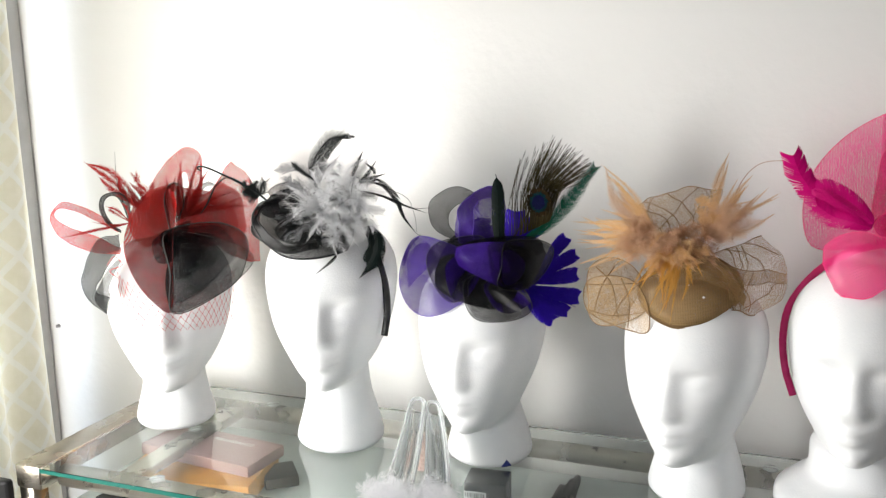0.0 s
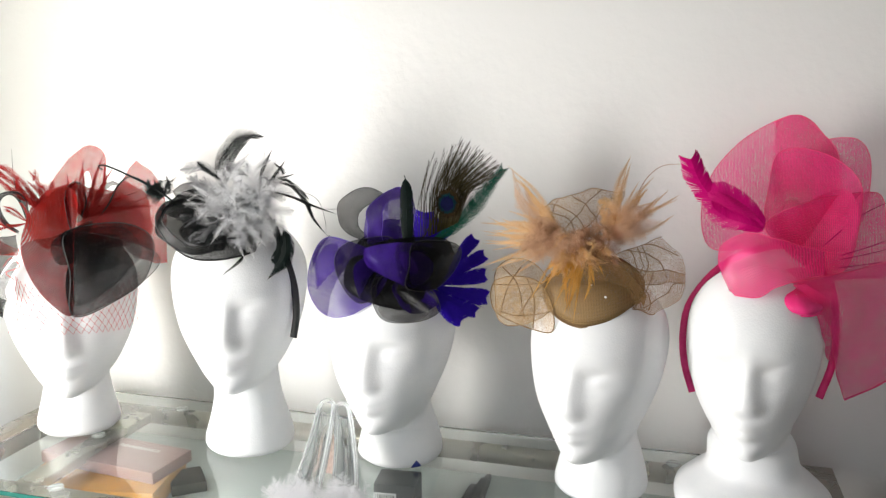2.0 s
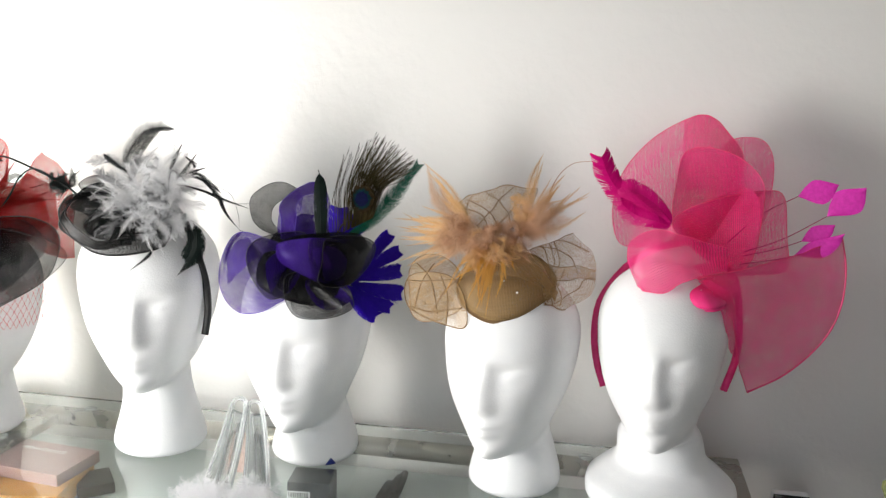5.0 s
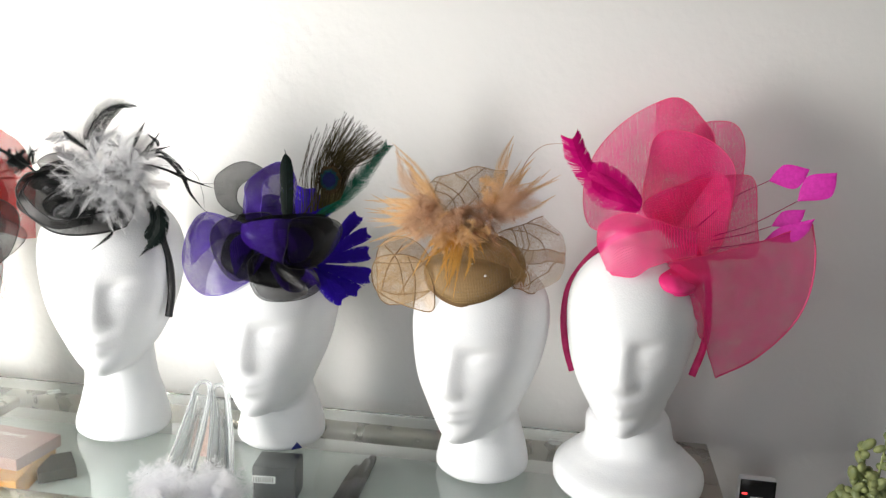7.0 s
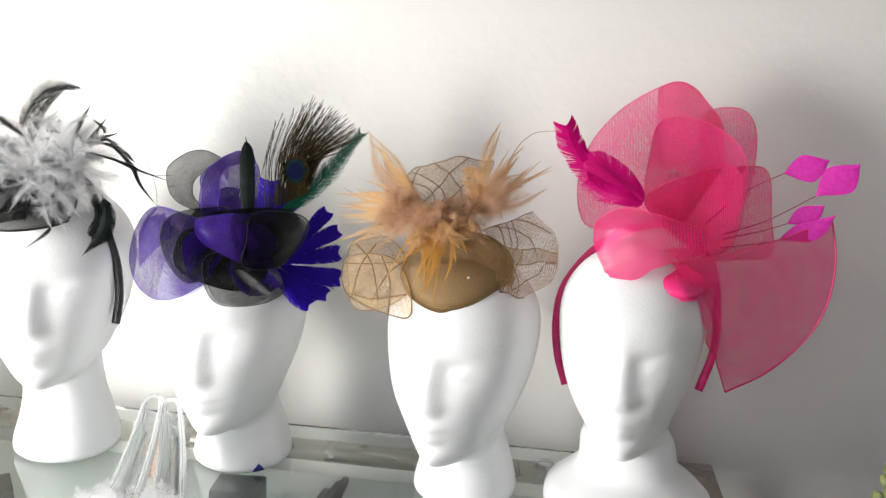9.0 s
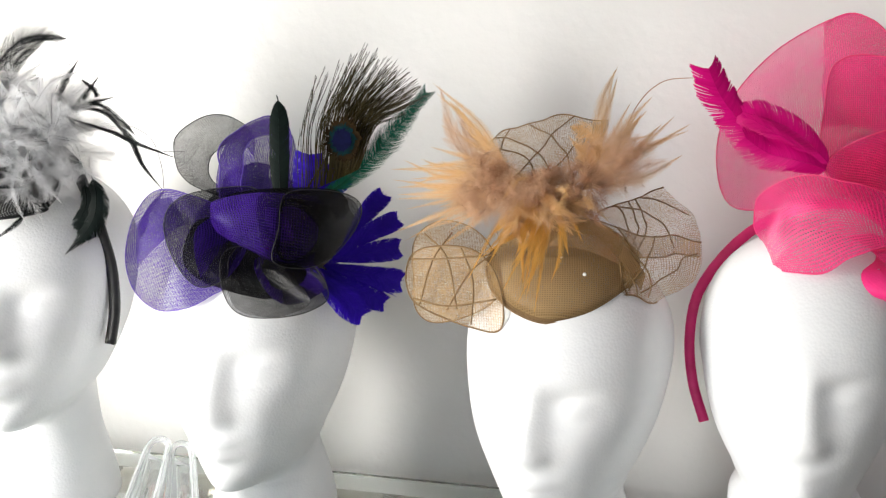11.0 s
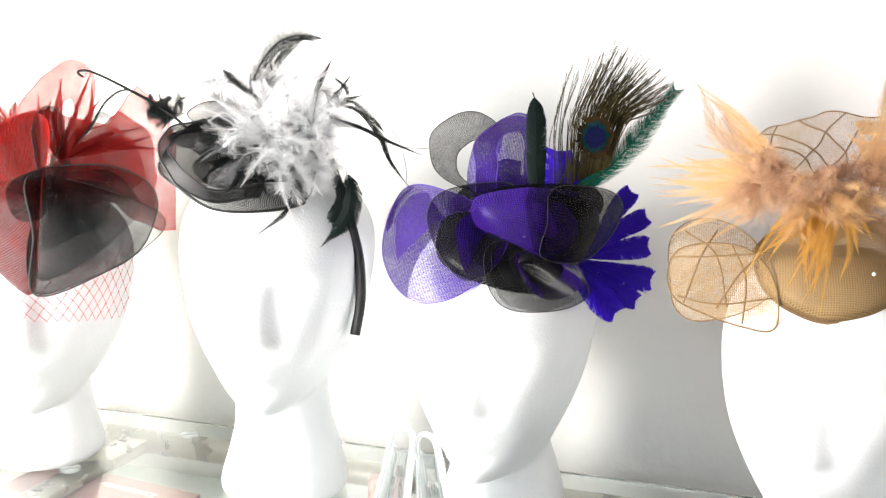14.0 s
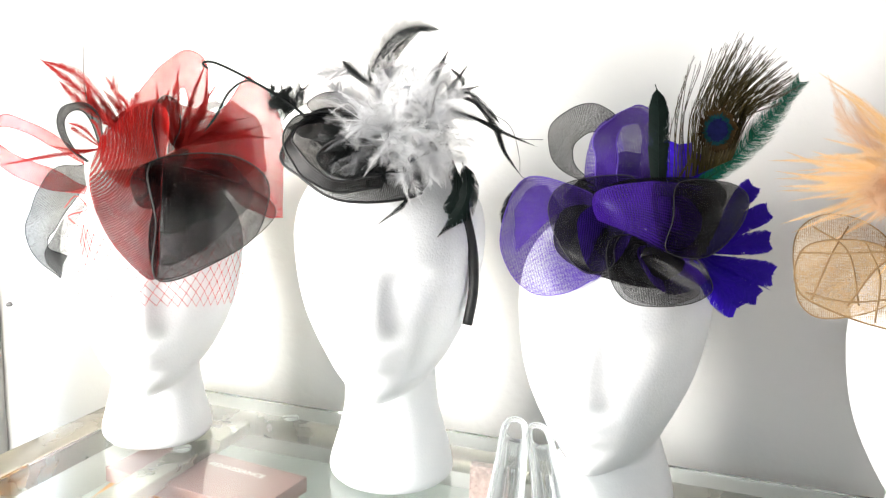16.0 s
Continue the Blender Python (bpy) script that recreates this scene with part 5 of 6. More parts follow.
stitched([[(2.1, -3.3, -0.0), (4.9, -3.8, -0.7), (9.0, -2.3, -1.0)], [(3.3, -4.8, -1.9), (5.4, -4.7, -2.9), (8.9, -3.2, -3.4)], [(3.5, -5.3, -4.6), (4.8, -5.0, -4.8), (6.2, -4.2, -5.1)]], 3, 3, hat4, "sheer tan loop", seed=9)
cloth("sash", [[(-4.8, -3.8, -0.8), (-2.2, -5.0, 0.3), (0.7, -5.5, 0.5), (3.2, -4.8, -0.6), (4.6, -4.0, -2.2)], [(-4.5, -4.8, -1.8), (-1.9, -6.1, -1.4), (0.7, -6.6, -1.5), (2.9, -5.8, -2.3), (4.6, -4.6, -3.5)]], G_TAN, hat4, "sheer tan drape", crease=0.003)
tuft((-1.7, -5.2, 1.4), ball_of_tips((-1.7, -5.4, 0.3), 4.4, 1.5, 1.6, 22, 47), P_TAN, hat4, 117, airy=0.5, width=0.9, barbs=170, fluff=0.4, lean=2.0, shape=0.35)
cloth("sash", [[(-2.6, -4.4, -0.6), (-0.0, -5.1, 0.2), (1.7, -4.8, 0.2), (3.8, -4.8, -1.4), (5.2, -4.7, -3.2)], [(-2.3, -5.1, -1.6), (0.2, -5.9, -0.8), (1.8, -5.5, -0.9), (3.7, -5.3, -2.6), (4.9, -4.9, -4.3)]], G_TAN_DENSE, hat4, crease=0.002)
tuft((-1.9, -4.6, 1.9), [(-6.6, -6.0, -4.1), (-2.1, -7.8, -5.7), (-3.7, -6.7, -2.8), (-5.2, -6.0, -2.9), (-3.1, -7.4, -3.7), (-4.3, -6.3, -1.4), (-1.7, -7.2, -1.7), (-2.5, -7.5, -4.2)], P_AMBER, hat4, 101, airy=0.6, width=0.95, barbs=110, fluff=0.22, lean=2.8, shape=0.3, bend=0.4, copies=3)
tuft((-0.9, -5.3, 1.4), [(-4.2, -7.4, -4.4), (-5.6, -6.3, -2.1), (-1.1, -7.6, -3.5), (-0.1, -7.4, -1.8), (-3.2, -7.6, -5.1), (0.8, -6.9, -1.0)], P_AMBER, hat4, 118, airy=0.6, width=0.85, barbs=100, fluff=0.22, lean=2.8, shape=0.3, bend=0.4)
tuft((-3.5, -3.3, 2.2), [(-10.0, 2.7, 9.1), (-8.9, 1.4, 8.0), (-12.9, 2.0, 2.7), (-12.6, 0.8, 2.0), (-11.5, 0.4, -0.1), (-11.3, -1.0, -2.2), (-9.7, -0.1, 4.5), (-10.4, -0.2, 3.6), (-9.2, 1.1, 6.1), (-12.3, 0.6, 0.6), (-7.9, 0.9, 5.8), (-9.6, -2.0, -0.8), (-10.8, -0.4, 1.9)], P_TAN, hat4, 102, airy=0.5, width=1.0, barbs=140, fluff=0.32, lean=2.4, shape=0.3, bend=0.5, copies=3)
tuft((-6.0, -1.9, 2.5), [(-9.5, 2.1, 8.9), (-8.6, 1.3, 7.8), (-9.1, 1.3, 7.0), (-7.6, 1.1, 7.1)], P_ROSY, hat4, 122, airy=0.5, width=1.5, barbs=170, fluff=0.45, lean=2.0, shape=0.35, bend=0.3)
tuft((-5.7, -3.0, 2.0), ball_of_tips((-5.7, -3.0, 2.0), 3.0, 2.2, 2.6, 26, 7), P_ROSY, hat4, 103, airy=0.5, width=1.5, barbs=160, fluff=0.6, lean=1.2, shape=0.45)
tuft((-5.5, -4.1, 1.9), ball_of_tips((-5.5, -4.1, 2.2), 2.6, 1.8, 2.0, 6, 17), P_BROWN, hat4, 104, width=0.9, barbs=70, fluff=0.6, strand=0.02)
tuft((-1.2, -4.6, 1.9), ball_of_tips((-1.4, -4.6, 1.9), 3.0, 1.6, 2.2, 18, 27), P_BROWN, hat4, 105, width=0.9, barbs=70, fluff=0.6, strand=0.02)
tuft((1.0, -3.8, 2.2), [(3.2, 1.4, 10.6), (5.5, -0.3, 8.5), (8.2, 0.0, 6.3), (7.2, 0.3, 7.2), (0.4, -2.1, 6.3), (4.9, -0.4, 7.4), (6.2, -0.7, 6.6), (4.1, -0.2, 8.1)], P_TAN, hat4, 106, airy=0.5, width=1.1, barbs=140, fluff=0.32, lean=2.3, shape=0.3, bend=0.5, copies=3)
tuft((1.5, -3.9, 2.5), ball_of_tips((3.3, -1.8, 4.1), 3.2, 2.6, 2.6, 28, 37), P_ROSY, hat4, 107, airy=0.5, width=1.7, barbs=160, fluff=0.6, lean=1.2, shape=0.45)
tuft((-1.8, -5.1, 2.1), [(-4.9, -6.6, -0.3), (-3.6, -7.3, -0.5), (-2.3, -7.5, -0.6), (-1.1, -7.6, -0.3), (0.1, -7.6, 0.5), (1.3, -7.1, 1.2), (-4.5, -6.4, 1.4), (-0.7, -7.4, 1.4)], P_TAN, hat4, 115, airy=0.5, width=1.0, barbs=170, fluff=0.4, lean=1.9, shape=0.35, copies=2)
for k, (rt, n, rx, rz) in enumerate((((-2.5, -4.6, 1.3), 18, 2.8, 1.6), ((0.4, -4.9, 1.7), 16, 2.4, 2.0), ((-5.5, -3.1, 2.1), 14, 2.6, 2.2))):
    tuft(rt, ball_of_tips(rt, rx, rz, 2.0, n, 70 + k), P_ROSY if k != 1 else P_BROWN, hat4, 220 + k, width=1.6, barbs=60, fluff=0.6, lean=1.3, bend=0.5)
tuft((1.5, -4.2, 3.7), [(-0.2, -4.0, 6.3), (0.6, -4.8, 5.1), (1.4, -5.5, 4.7), (0.2, -4.9, 4.3)], P_TAN, hat4, 108, width=0.9, barbs=80, fluff=0.25, strand=0.03)
strand("quill", [(3.2, -0.8, 3.9), (4.5, 0.7, 7.6), (6.3, 0.8, 9.6), (8.9, 0.6, 10.0)], P_BROWN, hat4, 0.045, 0.5)
b = bmesh.new()
bmesh.ops.create_uvsphere(b, u_segments=14, v_segments=10, radius=0.0013, matrix=Matrix.Translation(Vector((1.0, -7.1, -3.0)) * 0.01))
part("pearl", b, M_PEARL, hat4, "white pearl bead")

# ---- pink hat ----
hat5 = thing("fascinator_hat", (0.449, 0.929, 1.225), "bright pink crinoline hat with magenta feathers on a satin headband", "hat", "hats on foam heads")
hat5.rotation_euler, hat5.scale = (radians(-1.8), radians(-0.4), radians(2.0)), (1.046,) * 3
cap("base", [(-2.7, -5.0, -3.2), (-0.7, -6.6, -4.3), (1.5, -7.1, -4.5), (3.3, -5.4, -3.8), (4.2, -2.3, -2.4), (1.9, 0.4, -1.2), (-1.9, -1.9, -1.9)], (0.2, -6.6, -2.6), M_PINK_SATIN, hat5, "crimson satin base", hem=0.0016, hem_mat=M_PINK_SATIN, rim=M_PINK_SATIN)
petal("petal", [(-7.5, 1.7, 0.6), (-8.4, 3.4, 4.1), (-7.4, 4.8, 8.1), (-4.6, 5.2, 11.7), (-0.9, 5.2, 14.1), (1.2, 4.8, 14.6), (3.3, 4.2, 13.0), (5.2, 3.4, 10.3), (4.5, 1.8, 5.5), (0.4, 0.2, 1.8), (-4.2, -0.0, 0.7)], (-0.6, -1.5, 3.1), G_PINK, hat5, "large sheer pink petal", 0.0005, M_PINK_HEM, cone=1.3, folds=0.002)
cloth("petal", [[(-1.0, 5.0, 14.0), (1.3, 5.2, 14.6), (3.6, 4.6, 12.9), (5.3, 3.8, 10.0)], [(-1.2, 3.7, 10.1), (1.3, 5.3, 10.8), (3.8, 5.1, 9.6), (5.4, 4.0, 7.2)], [(-1.4, 2.2, 6.3), (1.2, 4.3, 6.7), (3.6, 4.2, 5.9), (5.3, 3.0, 4.2)]], G_PINK, hat5, "", 0.0005, M_PINK_HEM)
petal("petal", [(3.1, 3.9, 11.1), (6.5, 4.4, 12.3), (8.3, 4.3, 10.6), (8.3, 3.2, 6.6), (7.1, 2.0, 3.2), (3.5, 1.9, 4.2)], (3.5, 0.9, 4.3), G_PINK, hat5, "", 0.0005, M_PINK_HEM, cone=1.3)
petal("petal", [(-2.4, -2.1, 3.6), (-2.1, -0.6, 7.7), (-1.4, 0.7, 10.5), (0.6, 0.9, 11.3), (4.1, 0.5, 10.4), (6.6, -0.3, 7.9), (6.5, -1.8, 4.7), (5.4, -3.7, 0.2), (3.2, -4.4, -1.0), (0.2, -4.1, 0.6)], (1.3, -1.1, 1.4), G_PINK, hat5, "sheer pink petal", 0.0005, M_PINK_HEM, cone=1.35, folds=0.0015)
petal("petal", [(-2.7, -4.1, 3.8), (0.6, -3.9, 6.0), (7.0, -0.5, 7.0), (8.9, -0.1, 6.2), (9.2, -1.2, 2.1), (9.2, -2.1, -1.0), (5.9, -3.5, -1.3), (3.1, -4.9, -1.1), (-0.7, -5.3, 1.3)], (1.7, -2.3, 1.0), G_PINK, hat5, "sheer pink petal", 0.0005, M_PINK_HEM, cone=1.3, folds=0.002)
petal("petal", [(-2.1, -3.2, 3.5), (0.5, -3.0, 5.6), (4.4, -2.0, 7.4), (6.0, -2.6, 5.8), (5.4, -4.0, 2.0), (3.1, -4.9, -0.5), (-0.1, -5.0, 1.3)], (1.0, -2.6, 1.6), G_PINK_DENSE, hat5, "", cone=1.3, folds=0.002)
cloth("curl", [[(-6.7, -3.8, -1.0), (-7.0, -4.2, -0.0), (-6.7, -4.5, 1.8), (-4.2, -5.4, 3.1), (-1.4, -6.6, 2.7), (2.5, -6.5, 1.6)], [(-6.6, -6.0, -1.4), (-6.6, -6.4, -0.5), (-5.9, -6.8, 1.0), (-4.1, -7.8, 1.7), (-1.3, -8.4, 1.4), (2.3, -7.6, 0.7)], [(-5.9, -5.9, -3.0), (-5.1, -7.0, -3.0), (-3.5, -7.9, -2.8), (-1.8, -8.4, -1.6), (-0.4, -8.3, -1.0), (2.4, -7.3, -0.4)]], G_PINK_DENSE, hat5, "rolled pink mesh curl", 0.0005, M_PINK_HEM, nu=36)
cloth("sail", [[(-0.3, -6.3, -1.5), (2.7, -5.4, -1.0), (8.6, -2.9, 0.3), (15.0, 0.1, 2.2)], [(0.7, -6.7, -2.3), (4.9, -5.6, -2.8), (10.6, -2.7, -2.8), (15.5, -0.4, -1.2)], [(1.7, -6.5, -3.4), (5.6, -5.1, -5.4), (10.6, -2.7, -6.6), (15.1, -0.9, -5.1)], [(2.6, -6.1, -4.5), (5.6, -4.9, -8.1), (9.5, -2.9, -9.7), (13.6, -1.0, -8.6)], [(3.4, -5.8, -5.4), (5.2, -4.7, -9.4), (7.7, -3.1, -11.9), (10.1, -1.8, -12.0)], [(3.6, -5.7, -5.7), (4.5, -4.9, -9.9), (5.3, -3.8, -12.0), (6.0, -3.2, -13.9)]], G_PINK, hat5, "wide sheer pink sail", 0.0006, M_PINK_HEM, nu=40, nv=24, crease=0.0012, hems=(0, -1))
strand("hem", [(15.0, 0.1, 2.2), (15.5, -0.4, -1.2), (15.1, -0.9, -5.1), (13.6, -1.0, -8.6), (10.1, -1.8, -12.0), (6.0, -3.2, -13.9)], M_PINK_HEM, hat5, 0.09, 1, 40)
cloth("sail", [[(-0.2, -7.0, -1.6), (1.6, -7.0, -3.3), (2.8, -6.1, -6.2), (3.8, -4.2, -9.6)], [(1.0, -7.0, -1.5), (3.2, -6.3, -3.3), (3.9, -5.3, -6.3), (4.5, -3.4, -10.4)]], G_PINK_DENSE, hat5, crease=0.002)
for k, (sp, wd, tp) in enumerate((
    ([(-2.9, -5.1, 3.7), (-5.1, -4.5, 4.5), (-7.5, -3.2, 6.0), (-9.1, -2.1, 8.0), (-10.0, -1.1, 10.1)], 1.2, 0.75),
    ([(-2.9, -5.3, 3.9), (-4.6, -4.9, 5.6), (-6.3, -3.9, 6.6), (-7.9, -3.0, 7.1)], 1.15, 0.3),
    ([(-3.0, -5.3, 3.5), (-4.6, -5.3, 4.0), (-6.3, -4.4, 4.4), (-7.8, -3.8, 5.4)], 1.0, 0.4))):
    vane("magenta_feather", sp, wd, P_MAGENTA, hat5, base=0.5, tip=tp, lean=0.8, split=0.16, curl=0.3, peak=0.65, strips=110, seed=130 + k)
feather("magenta_feather", [(-4.2, -5.7, 4.5), (-6.1, -5.1, 5.7), (-8.2, -4.0, 7.0)], P_MAGENTA, hat5, width=1.2, barbs=90, fluff=0.25, lean=1.6, seed=140)
for stem, shape in (
    ([(2.7, -4.4, 1.9), (6.3, -1.8, 4.6), (10.4, 0.7, 6.4)], [(10.4, 0.7, 6.4), (11.2, 0.7, 7.6), (12.1, 0.6, 8.2), (14.2, 0.1, 7.8), (13.6, 0.0, 6.4), (12.6, 0.1, 5.7)]),
    ([(4.2, -4.9, 1.1), (8.5, -2.6, 2.3), (13.2, -0.2, 4.5)], [(13.2, -0.2, 4.5), (13.5, -0.0, 6.0), (14.2, -0.0, 7.2), (16.7, -0.5, 7.6), (16.6, -0.7, 5.9), (15.9, -0.7, 4.9)]),
    ([(4.2, -4.9, 0.7), (8.1, -2.6, 1.3), (10.9, -0.1, 1.8)], [(10.9, -0.1, 1.8), (11.5, -0.0, 2.9), (12.2, -0.1, 3.5), (14.0, -0.5, 3.7), (13.7, -0.6, 2.6), (12.8, -0.5, 1.8)]),
    ([(4.0, -5.0, -0.1), (7.6, -2.7, 0.1), (10.2, -0.5, 0.3)], [(10.2, -0.5, 0.3), (11.1, -0.6, 1.4), (12.1, -0.7, 2.0), (14.8, -1.2, 2.9), (14.2, -1.2, 1.4), (12.8, -1.1, 0.3)])):
    lf = strand("quill", stem, P_MAGENTA, hat5, 0.045, 0.8)
    pts = cm(shape)
    tip, far = pts[0], pts[3]
    rows = []
    up, dn = spline([tip, pts[1], pts[2], far], 12), spline([tip, pts[5], pts[4], far], 12)
    for a, c2 in zip(up, dn):
        mid = (a + c2) / 2 + Vector((0, -0.0015, 0))
        rows.append([a, a.lerp(mid, 0.5) + Vector((0, -0.0006, 0)), mid, c2.lerp(mid, 0.5) + Vector((0, -0.0006, 0)), c2])
    b = bmesh.new()
    skin(b, rows)
    part("trimmed_feather", b, M_MAGENTA, lf, "trimmed magenta feather tip")
band("headband", [(-8.6, 0.8, -15.4), (-9.5, 1.4, -12.5), (-9.8, 1.9, -9.0), (-9.1, 2.2, -5.5), (-6.3, 2.2, -1.7), (-2.5, 2.7, 0.4), (1.5, 1.8, 0.7), (4.5, 0.8, -2.3), (5.1, -0.9, -6.2), (4.9, -2.0, -10.3), (3.7, -2.7, -14.0)], 0.75, M_PINK_SATIN, hat5, "crimson satin headband", thick=0.25)
strand("band_lining", [(-8.5, 0.7, -12.2), (-9.1, 1.2, -9.1), (-8.5, 1.6, -5.6), (-6.1, 1.5, -2.2)], M_WHITE_TAG, hat5, 0.12, 1)

# ---- curtain and window frame ----
tagged(part("window_frame", boxes((XL, XL + 0.004, 1.052, 1.088, 0.3, 2.3), bevel=0.001), M_FRAME), "grey painted upright of the side window", "window frame", kind="structure")


def curtain():
    """Hanging cloth in soft folds, with a woven diamond lattice."""
    m = M_CURTAIN
    t = m.node_tree
    bsdf = t.nodes["Principled BSDF"]
    co = t.nodes.new("ShaderNodeTexCoord")
    lines = []
    for sgn in (1, -1):
        mp = t.nodes.new("ShaderNodeMapping")
        mp.inputs["Rotation"].default_value = (0, 0, radians(38 * sgn))
        t.links.new(co.outputs["UV"], mp.inputs["Vector"])
        w = t.nodes.new("ShaderNodeTexWave")
        w.bands_direction = "X"
        w.inputs["Scale"].default_value = 7.5
        t.links.new(mp.outputs[0], w.inputs["Vector"])
        gt = t.nodes.new("ShaderNodeMath")
        gt.operation = "GREATER_THAN"
        gt.inputs[1].default_value = 0.9
        t.links.new(w.outputs["Fac"], gt.inputs[0])
        lines.append(gt)
    mx = t.nodes.new("ShaderNodeMath")
    mx.operation = "MAXIMUM"
    t.links.new(lines[0].outputs[0], mx.inputs[0])
    t.links.new(lines[1].outputs[0], mx.inputs[1])
    mix = t.nodes.new("ShaderNodeMix")
    mix.data_type = "RGBA"
    src = bsdf.inputs["Base Color"].links[0].from_socket
    t.links.new(src, mix.inputs[6])
    mix.inputs[7].default_value = (0.93, 0.92, 0.87, 1)
    t.links.new(mx.outputs[0], mix.inputs[0])
    t.links.new(mix.outputs[2], bsdf.inputs["Base Color"])
    tr = t.nodes.new("ShaderNodeBsdfTranslucent")
    t.links.new(mix.outputs[2], tr.inputs["Color"])
    ms = t.nodes.new("ShaderNodeMixShader")
    ms.inputs[0].default_value = 0.5
    t.links.new(bsdf.outputs[0], ms.inputs[1])
    t.links.new(tr.outputs[0], ms.inputs[2])
    t.links.new(ms.outputs[0], t.nodes["Material Output"].inputs["Surface"])
    rows = []
    for i in range(30):
        z = 2.2 - 1.9 * i / 29
        row = []
        for j in range(60):
            y = 1.027 - 0.006 * math.sin(z * 2.3) - 0.02 * (z - 1.3) - 0.55 * j / 59
            row.append(Vector((XL + 0.045 + 0.018 * math.sin(j * 0.62) + 0.004 * math.sin(3 * z + j), y, z)))
        rows.append(row)
    b = bmesh.new()
    skin(b, rows)
    ob = part("curtain", b, m)
    sol = ob.modifiers.new("thick", "SOLIDIFY")
    sol.thickness = 0.0015
    return tagged(ob, "cream curtain with a woven diamond lattice", "curtain")


curtain()

# ---- goods under the glass ----


def slab(name, corners, z0, z1, mat, label, category, bevel=0.001):
    """A flat-sided carton on a four-cornered plan."""
    b = bmesh.new()
    cx, cy = sum(c[0] for c in corners) / 4, sum(c[1] for c in corners) / 4
    lo = [b.verts.new((x - cx, y - cy, 0)) for x, y in corners]
    hi = [b.verts.new((x - cx, y - cy, z1 - z0)) for x, y in corners]
    b.faces.new(lo[::-1])
    b.faces.new(hi)
    for k in range(4):
        b.faces.new((lo[k], lo[(k + 1) % 4], hi[(k + 1) % 4], hi[k]))
    bmesh.ops.recalc_face_normals(b, faces=b.faces)
    bmesh.ops.bevel(b, geom=list(b.edges), offset=bevel, segments=2, profile=0.5, affect="EDGES")
    ob = part(name, b, mat, smooth=False)
    ob.location = (cx, cy, z0)
    return tagged(ob, label, category)


def oblong(a, c, d):
    """Four corners of a rectangle from a corner, its neighbour and the width away from them."""
    a, c = Vector((*a, 0)), Vector((*c, 0))
    n = Vector((-(c - a).y, (c - a).x, 0)).normalized() * d
    return [tuple(q[:2]) for q in (a, c, c + n, a + n)]


M_ROSE = noisy(material("dusty_rose_card", (0.36, 0.21, 0.2), 0.45), 30, (0.33, 0.19, 0.18), (0.39, 0.235, 0.22))
M_ORANGE = noisy(material("orange_print_card", (0.75, 0.33, 0.03), 0.4), 35, (0.55, 0.22, 0.02), (0.82, 0.38, 0.04))
M_GLITTER = noisy(material("pink_glitter_card", (0.6, 0.36, 0.32), 0.35), 260, (0.45, 0.24, 0.2), (0.85, 0.6, 0.55))
ZS = 0.8805
ZP = 0.922
pal_a, pal_b = (-0.472, 0.849), (-0.289, 0.829)
palette = slab("makeup_palette", oblong(pal_a, pal_b, 0.078), ZP - 0.0155, ZP, M_ROSE, "dusty rose make-up palette carton lying on an orange box", "palette box")
oc = oblong((-0.454, 0.776), (-0.276, 0.809), 0.11)
slab("orange_box", oc, ZS, ZP - 0.016, M_ORANGE, "orange printed carton on the glass shelf", "carton")
slab("black_box", oblong((-0.277, 0.851), (-0.243, 0.879), 0.05), ZS, 0.895, M_DARK, "flat black box beside the orange carton", "box")
slab("black_box", oblong((-0.458, 0.741), (-0.422, 0.737), 0.07), ZS, 0.9, M_DARK, "small black box under the front rail", "box")
tx = bpy.data.curves.new("lettering", "FONT")
tx.body, tx.size, tx.align_x, tx.align_y, tx.extrude = "RENAISSANCE", 0.0105, "CENTER", "CENTER", 0.0001
tob = new("lettering", tx)
tob.data.materials.append(M_WHITE_TAG)
tob.parent = palette
pa, pb = Vector((*pal_a, 0)), Vector((*pal_b, 0))
tob.location = ((pb - pa).normalized() * 0.024 + Vector((-(pb - pa).y, (pb - pa).x, 0)).normalized() * 0.017) * 1.0 + Vector((0, 0, 0.0157))
tob.rotation_euler = (0, 0, math.atan2((pb - pa).y, (pb - pa).x))
blk = slab("black_carton", oblong((-0.009, 0.872), (0.043, 0.877), 0.042), ZS, 0.925, M_DARK, "black product carton with a white barcode sticker", "carton")
b = boxes((-0.026, 0.002, -0.0218, -0.0212, 0.024, 0.033))
st = part("sticker", b, M_WHITE_TAG, blk, "white barcode sticker", smooth=False)
st.rotation_euler = (0, 0, math.atan2(0.005, 0.052))
for k in range(9):
    part("bar", boxes((-0.0245 + 0.0028 * k, -0.0235 + 0.0028 * k + 0.0004 * (k % 3), -0.0222, -0.02182, 0.0255, 0.0315)), M_DARK, st, smooth=False)
slab("glitter_palette", oblong((-0.135, 0.968), (-0.098, 0.970), 0.012), ZS, 0.934, M_GLITTER, "pink glitter palette near the back rail", "palette box")
